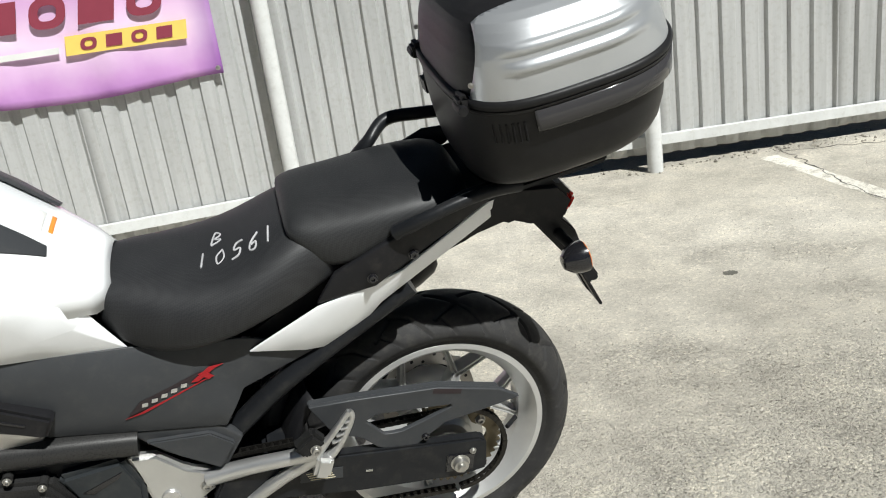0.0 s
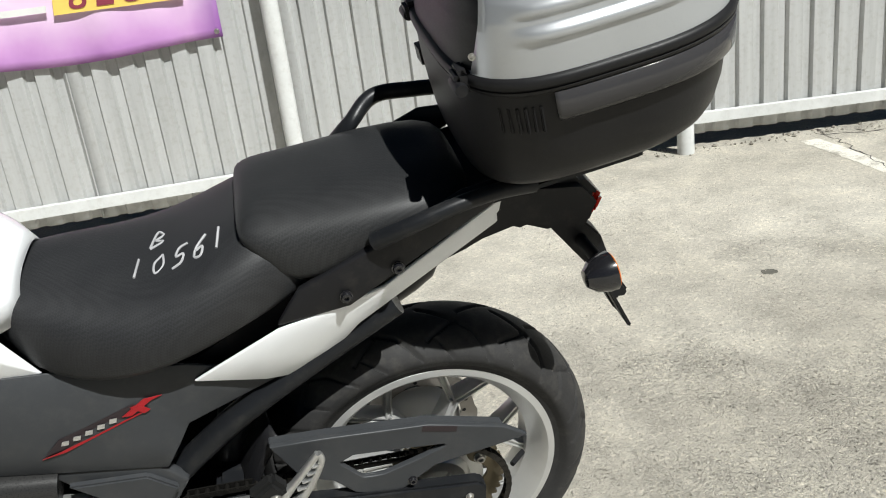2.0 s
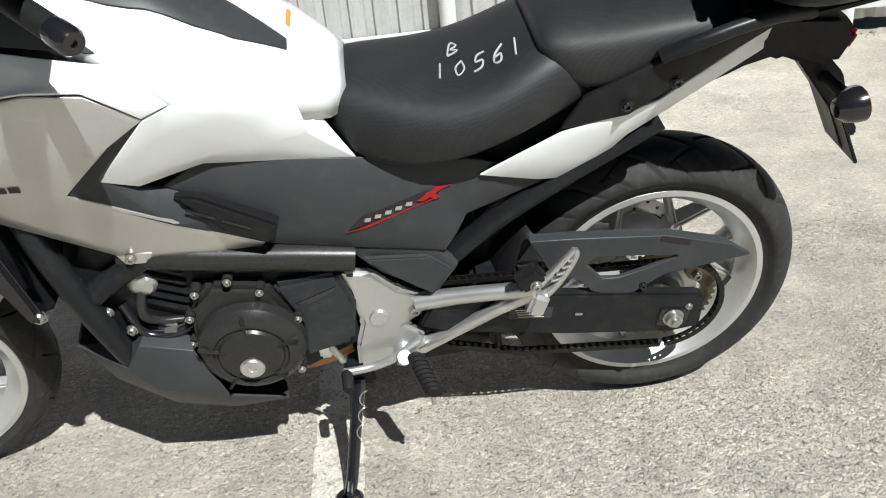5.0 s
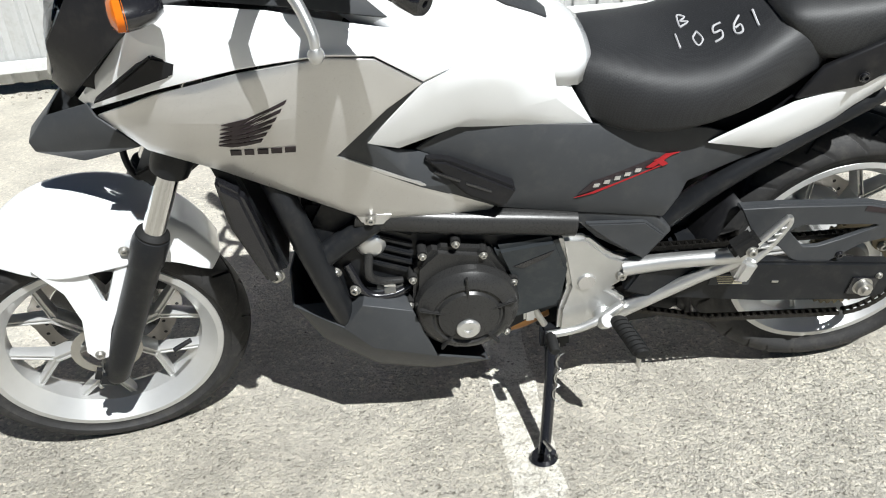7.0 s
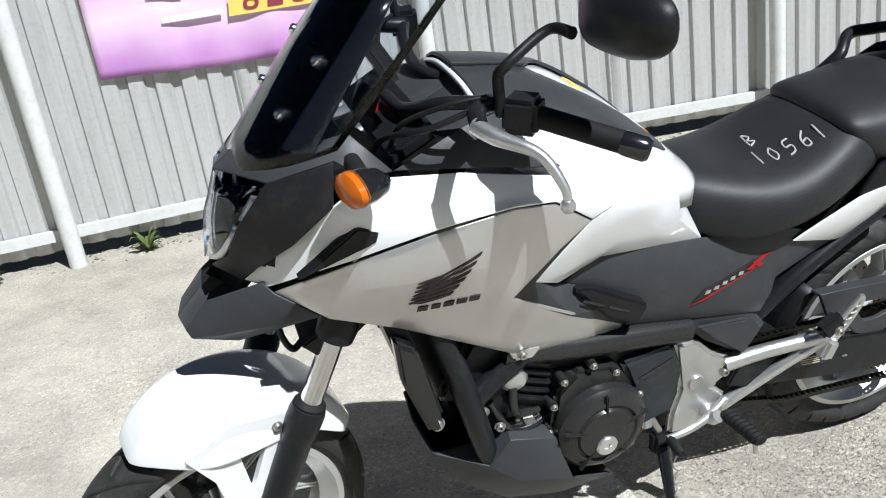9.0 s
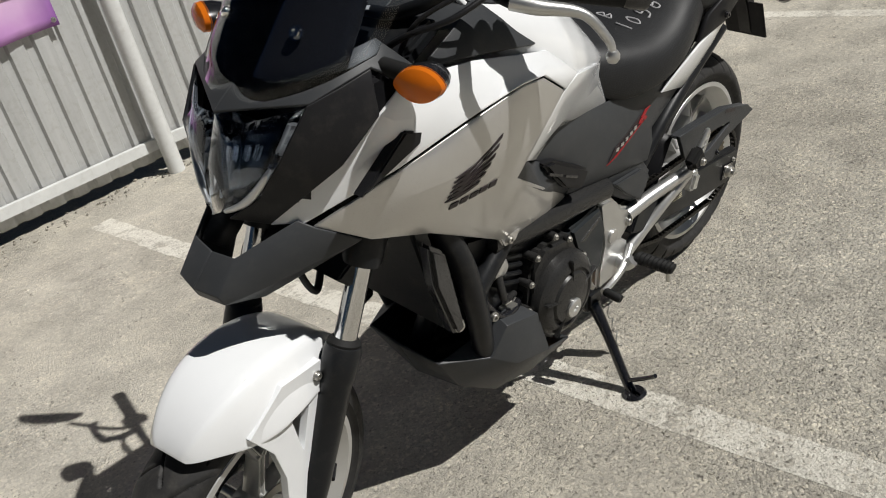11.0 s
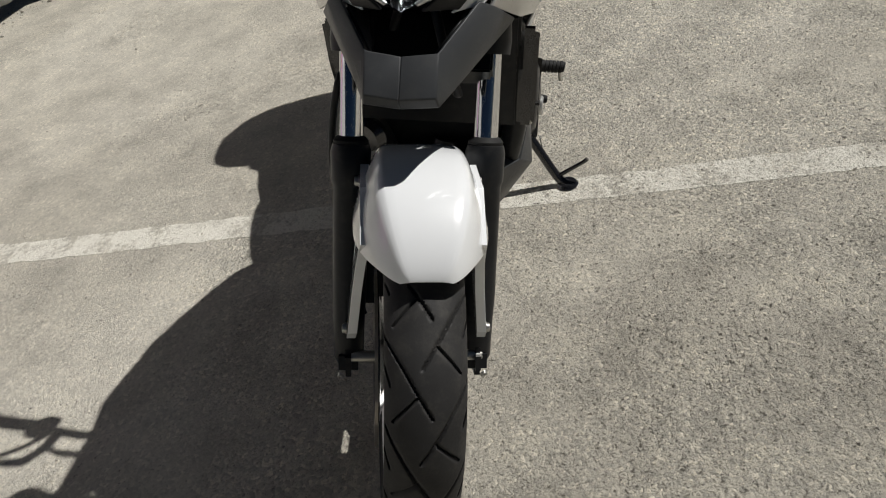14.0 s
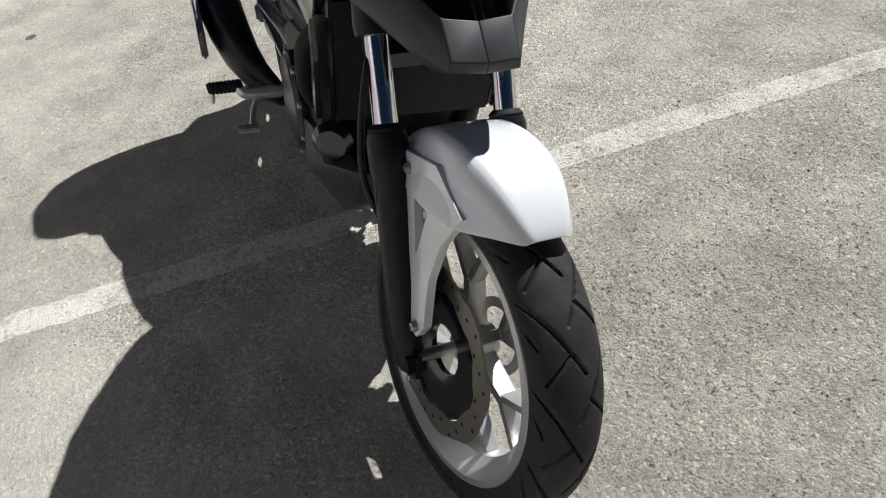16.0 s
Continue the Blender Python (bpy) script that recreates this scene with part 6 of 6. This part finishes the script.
# ---- top case ----
def top_case():
    root = new("top_case")
    root.matrix_world = pose(0, 0, 0, 12, 0, 0) @ pose(0.06, 0, 0.985, 0, -9, 0)
    tagged(root, "dark grey and silver hard top case on the rear carrier", "top case")

    def plan(f, n=96, fx=None, anchor=0.2):
        """The plan outline: straight front, bowed sides, rounded rear."""
        out = []
        fx = f if fx is None else fx
        for k in range(n):
            a = 2 * math.pi * k / n
            ca, sa = math.cos(a), math.sin(a)
            p = 3.6 if ca < 0 else 2.7
            r = (abs(ca) ** p + abs(sa) ** p) ** (-1 / p)
            x, y = 0.20 + (0.21 if ca > 0 else 0.195) * r * ca, 0.258 * r * sa
            out.append((anchor + (x - anchor) * fx, y * f))
        return out

    def shell(name, levels_, mat, label="", cut=0, grow=1.0, parent=root):
        bm = bmesh.new()
        bv = []
        for w, f, *more in levels_:
            fx, anchor = more if more else (f, 0.2)
            bv.append([bm.verts.new((0.2 + (x - 0.2) * grow, y * grow, w)) for x, y in plan(f, fx=fx, anchor=anchor)])
        n = len(bv[0])
        for i in range(len(bv) - 1):
            for k in range(n):
                bm.faces.new((bv[i][k], bv[i][(k + 1) % n], bv[i + 1][(k + 1) % n], bv[i + 1][k]))
        bm.faces.new(bv[0][::-1])
        bm.faces.new(bv[-1])
        if cut:
            # keep one side panel: cut along the lid, at the rear, at the front and below
            for co, no in (((0.2, cut * 0.15, 0), (0, -cut, 0.0)), ((0.375, 0, 0), (1, -cut * 0.3, 0.2)), ((0.026, 0, 0.135), (-1, 0, 0.32)), ((0, 0, 0.131), (0, 0, -1))):
                bmesh.ops.bisect_plane(bm, geom=[*bm.verts, *bm.edges, *bm.faces], plane_co=co, plane_no=Vector(no), clear_outer=True)
        return from_bm(name, bm, mat, parent, label, 50)
    shell("tub", [(-0.046, 0.55, 0.72, 0.09), (-0.043, 0.66, 0.8, 0.08), (-0.036, 0.75, 0.86, 0.07), (-0.022, 0.82, 0.895, 0.06), (-0.003, 0.875, 0.92, 0.05), (0.03, 0.92, 0.945, 0.04), (0.07, 0.95, 0.96, 0.04), (0.115, 0.968, 0.968, 0.1)], "case_grey")
    shell("belt", [(0.112, 0.955), (0.1125, 0.985), (0.116, 0.996), (0.119, 0.998), (0.1202, 0.99), (0.1222, 0.99), (0.1235, 1.004), (0.127, 1.008), (0.132, 1.004), (0.1355, 0.99), (0.137, 0.94)], "case_grey", "black lipped rim of the case")
    lid = [(0.131, 0.965), (0.165, 0.95, 0.935, 0.2), (0.195, 0.93, 0.9, 0.2), (0.215, 0.9, 0.86, 0.2), (0.23, 0.855, 0.82, 0.2), (0.241, 0.81, 0.78, 0.2), (0.249, 0.74, 0.72, 0.2), (0.255, 0.57, 0.62, 0.2), (0.26, 0.38, 0.46, 0.2), (0.262, 0.2, 0.3, 0.2), (0.2625, 0.05, 0.1, 0.2)]
    lid[0] = (0.131, 0.965, 0.965, 0.2)
    fine = []
    for a, b in zip(lid, lid[1:]):
        fine += [tuple(p + (q - p) * t for p, q in zip(a, b)) for t in (k / 9 for k in range(9))]
    fine.append(lid[-1])
    shell("lid", fine, "case_grey", "dark grey centre of the lid")
    for s in (-1, 1):
        sh = shell("silver_shell", fine, "case_silver", "smooth silver side shell with ribs", s, 1.016)
        for v in sh.data.vertices:
            # two long pressed ribs that fade out at both ends
            x, z = v.co.x, v.co.z
            along = max(0.0, min(1.0, (x - 0.078) / 0.014)) * max(0.0, min(1.0, (0.325 - x) / 0.06))
            lift = 0.0065 * along * sum(max(0.0, 1 - ((z - w) / 0.0095) ** 2) ** 0.7 for w in (0.178, 0.207))
            out = Vector((x - 0.2, v.co.y * 1.4, 0.03)).normalized() * lift
            v.co += out + Vector((0, 0, 0.003))
        modify(sh, 0.0035)
        bolt("shell_rivet", (0.03, s * 0.187, 0.16), (-0.5, s, 0.1), 0.004, "steel", sh)
        pl = sorted([(x, y) for x, y in plan(0.993, 256) if y * s > 0.0 and x > 0.10], key=lambda q: math.atan2(abs(q[1]), q[0] - 0.2))
        vs = []
        for x, y in pl:
            vs += [(0.2 + (x - 0.2) * 0.97, y * 0.97, 0.074), (0.2 + (x - 0.2) * 0.985, y * 0.985, 0.078), (0.2 + (x - 0.2) * 0.993, y * 0.993, 0.113)]
        fs = [(3 * i + j, 3 * i + j + 1, 3 * i + 4 + j, 3 * i + 3 + j) for i in range(len(pl) - 1) for j in (0, 1)]
        refl = modify(part("reflector_strip", vs, fs, "smoke", root, "smoked clear reflector strip", angle=60), 0.004, offset=0)
        for w in (0.081, 0.087, 0.093, 0.099, 0.105, 0.110):
            f = 0.986 + (w - 0.078) * 0.25
            tube("reflector_rib", [(0.2 + (x - 0.2) * f, y * f, w) for x, y in pl[::3]], 0.0014, "smoke", refl, n=5, smooth_path=False)
        for k in range(7):
            x = 0.036 + 0.0088 * k
            q = min(plan(0.955, 256), key=lambda q: abs(q[0] - x) + (0 if q[1] * s > 0 else 9))
            box("grille_rib", (x, q[1] + s * 0.002, 0.079), (0.0035, 0.012, 0.036), "case_grey", root, bevel=0.0015)
        box("hinge", (0.016, s * 0.16, 0.128), (0.022, 0.04, 0.03), "black_plastic", root, bevel=0.006)
        lathe("hinge_pin", [(0, 0.02), (0.008, 0.02), (0.009, 0.016), (0.009, -0.016), (0.008, -0.02), (0, -0.02)], (0.009, s * 0.168, 0.122), (0, 1, 0), "black_plastic", root, n=14)
    box("latch", (0.022, 0.14, 0.062), (0.03, 0.06, 0.045), "black_plastic", root, bevel=0.01)
    box("lid_panel", (0.20, 0, 0.2585), (0.19, 0.17, 0.009), "case_grey", root, bevel=0.004)
    box("badge_plate", (0.19, 0.055, 0.2638), (0.035, 0.055, 0.003), "gloss_black", root, "small dark badge with a bird-like mark", bevel=0.001)
    for dx in (-0.004, 0.004):
        box("badge_mark", (0.19 + dx, 0.055 + dx, 0.2657), (0.006, 0.03, 0.001), "silver_paint", root, bevel=0, turn=(0, 0, dx * 4000))
    box("old_sticker", (0.228, -0.187, 0.2475), (0.05, 0.042, 0.0012), "paper", root, "yellowed paper sticker", bevel=0, turn=(36, 0, 8))
    prism("carrier_foot", [(0.08, -0.092), (0.28, -0.085), (0.30, -0.04), (0.08, -0.04)], -0.09, 0.09, "black_plastic", root, bevel=0.006)


top_case()


# ---- banner, weeds, rubble ----
def banner():
    n, m = 46, 18
    vs = []
    s0, s1 = -1.68, -0.255
    for i in range(n + 1):
        for j in range(m + 1):
            s = s0 + (s1 - s0) * i / n
            sag = 0.035 * math.sin(math.pi * i / n) ** 2
            z = 0.885 - sag + (1.62 - 0.885 + sag) * j / m
            out = -0.028 + 0.010 * math.sin(9.5 * s + 2.2 * z) + 0.006 * math.sin(23 * s + 1.0) * (1 - j / m)
            vs.append(on_fence(s, max(out, -0.033), z))
    k = m + 1
    fs = [(i * k + j, (i + 1) * k + j, (i + 1) * k + j + 1, i * k + j + 1) for i in range(n) for j in range(m)]
    b = part("banner", vs, fs, "banner")
    modify(b, 0.0015)
    tagged(b, "pink and purple printed vinyl banner tied to the fence", "banner")

    def block(name, s, z, w, h, mat, lean=0.0, hole=False):
        q = [(-w / 2, -h / 2), (w / 2, -h / 2), (w / 2 + lean * h, h / 2), (-w / 2 + lean * h, h / 2)]
        if hole:
            n = 24
            rim_ = [(math.copysign(abs(math.cos(t)) ** 0.75, math.cos(t)), math.copysign(abs(math.sin(t)) ** 0.75, math.sin(t))) for t in (2 * math.pi * i / n for i in range(n))]
            pts = [(a * w / 2 * k + lean * h * (c * k + 1) / 2, c * h / 2 * k) for k in (1.0, 0.5) for a, c in rim_]
            f = [(i, (i + 1) % n, n + (i + 1) % n, n + i) for i in range(n)]
        else:
            pts, f = q, [(0, 1, 2, 3)]
        ob = part(name, [on_fence(s + a, -0.006, z + c) for a, c in pts], f, mat, b, smooth=False)
        modify(ob, 0.003)
        return ob
    for i in range(4):
        block("letter_block", -1.29 + 0.235 * i, 1.305, 0.175, 0.15, "maroon_print", 0.25, i in (1, 3))
    block("yellow_bar", -0.70, 1.135, 0.6, 0.095, "yellow_print", 0.15)
    for i in range(4):
        ob = block("letter_block", -0.885 + 0.125 * i, 1.135, 0.08, 0.06, "maroon_print", 0.2, i in (0, 2))
        for v in ob.data.vertices:
            v.co += FNOR * 0.004
    block("web_address_bar", -1.18, 1.12, 0.3, 0.03, "white_print", 0.2)
    for z in (0.915, 1.6):
        bolt("eyelet", on_fence(-0.28, -0.012, z), FNOR, 0.011, "steel", b)


banner()


WEEDS = [(-2.58, 2.93), (-1.8, 2.93)]


def weed(x, y):
    rnd = random.Random(8)
    vs, fs = [], []
    for k in range(22):
        a = rnd.uniform(0, 2 * math.pi)
        l, h, w = rnd.uniform(0.05, 0.11), rnd.uniform(0.03, 0.11), rnd.uniform(0.005, 0.01)
        d, s = Vector((math.cos(a), math.sin(a), 0)), Vector((-math.sin(a), math.cos(a), 0))
        b = len(vs)
        for t in (0, 0.25, 0.5, 0.75, 1.0):
            c = Vector((x, y, 0)) + d * l * t + Vector((0, 0, h * math.sin(t * 2.2)))
            ww = w * (0.3 + 1.4 * math.sin(math.pi * min(1, t * 0.9 + 0.05))) * (1 if t < 1 else 0.1)
            vs += [c - s * ww, c + Vector((0, 0, -0.003)), c + s * ww]
        for i in range(4):
            for j in (0, 1):
                fs.append((b + 3 * i + j, b + 3 * i + j + 1, b + 3 * i + 4 + j, b + 3 * i + 3 + j))
    ob = part("weed", vs, fs, "leaf")
    return tagged(ob, "small green weed growing at the foot of the fence", "weed")


def rubble():
    rnd = random.Random(12)
    vs, fs = [], []
    for k in range(1500):
        s = rnd.uniform(-7.5, 8)
        o = rnd.gauss(0.0, 0.06) - 0.02
        r = abs(rnd.gauss(0.003, 0.0045)) + 0.002
        c = on_fence(s, o, r * 0.3)
        b = len(vs)
        for dx, dy, dz in ((1, 0, 0), (-1, 0, 0), (0, 1, 0), (0, -1, 0), (0, 0, 0.8), (0, 0, -0.8)):
            vs.append(c + Vector((dx, dy, dz)) * r * rnd.uniform(0.6, 1.3) + Vector((rnd.uniform(-1, 1), rnd.uniform(-1, 1), 0)) * r * 0.4)
        for f in ((0, 2, 4), (2, 1, 4), (1, 3, 4), (3, 0, 4), (2, 0, 5), (1, 2, 5), (3, 1, 5), (0, 3, 5)):
            fs.append(tuple(b + i for i in f))
    ob = part("rubble", vs, fs, "stone", smooth=False)
    return tagged(ob, "loose gravel and rubble along the foot of the fence", "rubble", kind="stuff")


def grit():
    """Loose grains of stone on the old surface, thicker in some patches."""
    rnd = random.Random(21)
    vs, fs = [], []
    centres = [(rnd.uniform(-2.3, 2.2), rnd.uniform(-1.3, 2.0), rnd.uniform(0.15, 0.6)) for k in range(26)]
    for k in range(15000):
        if k % 3:
            x, y, r = centres[k % 26]
            x, y = rnd.gauss(x, r), rnd.gauss(y, r)
        else:
            x, y = rnd.uniform(-2.6, 2.6), rnd.uniform(-1.5, 2.4)
        r = 0.0011 + abs(rnd.gauss(0, 0.0011)) + (0.0012 if k % 23 == 0 else 0)
        b, turn = len(vs), rnd.uniform(0, math.pi)
        ca, sa = math.cos(turn), math.sin(turn)
        for dx, dy, dz in ((1.4, 0, 0), (-1.3, 0, 0), (0, 1, 0), (0, -1, 0), (0, 0, 0.8), (0, 0, -0.8)):
            q = r * rnd.uniform(0.6, 1.3)
            vs.append((x + (dx * ca - dy * sa) * q, y + (dx * sa + dy * ca) * q, dz * q + r * 0.25 + 0.001))
        for f in ((0, 2, 4), (2, 1, 4), (1, 3, 4), (3, 0, 4), (2, 0, 5), (1, 2, 5), (3, 1, 5), (0, 3, 5)):
            fs.append(tuple(b + i for i in f))
    ob = part("grit", vs, fs, "grit", smooth=False)
    return tagged(ob, "pale loose grit scattered over the old asphalt", "grit", kind="stuff")


grit()
for x, y in WEEDS:
    weed(x, y)
rubble()


def crack(pts, width):
    """A narrow dark crack in the asphalt."""
    rnd = random.Random(4)
    path = []
    for (x0, y0), (x1, y1) in zip(pts, pts[1:]):
        n = 12
        path += [Vector((x0 + (x1 - x0) * i / n + rnd.gauss(0, 0.012), y0 + (y1 - y0) * i / n + rnd.gauss(0, 0.012), 0.002)) for i in range(n)]
    vs, fs = [], []
    for i, q in enumerate(path):
        d = (path[min(i + 1, len(path) - 1)] - path[max(i - 1, 0)]).normalized()
        w = width * rnd.uniform(0.3, 1.2)
        s = Vector((-d.y, d.x, 0)) * w
        vs += [q + s, q - s]
    fs = [(2 * i, 2 * i + 1, 2 * i + 3, 2 * i + 2) for i in range(len(path) - 1)]
    ob = part("crack", vs, fs, "ink", smooth=False)
    return tagged(ob, "thin dark crack running across the asphalt", "crack", kind="structure")


crack([(2.62, 2.62), (2.605, 2.544), (2.5, 2.03), (2.39, 1.53), (2.3, 1.1)], 0.004)
crack([(2.57, 2.5), (3.1, 2.3), (3.9, 2.28)], 0.004)


def oil_spot(x, y, r):
    """A small dark stain soaked into the asphalt."""
    rnd = random.Random(2)
    pts = [(x + r * math.cos(a) * rnd.uniform(0.85, 1.1), y + 0.8 * r * math.sin(a) * rnd.uniform(0.85, 1.1), 0.0012) for a in (2 * math.pi * k / 22 for k in range(22))]
    ob = part("oil_spot", pts, [tuple(range(22))], "stain", smooth=False)
    return tagged(ob, "small dark oil spot soaked into the asphalt", "oil spot", kind="structure")


oil_spot(1.371, 1.04, 0.03)
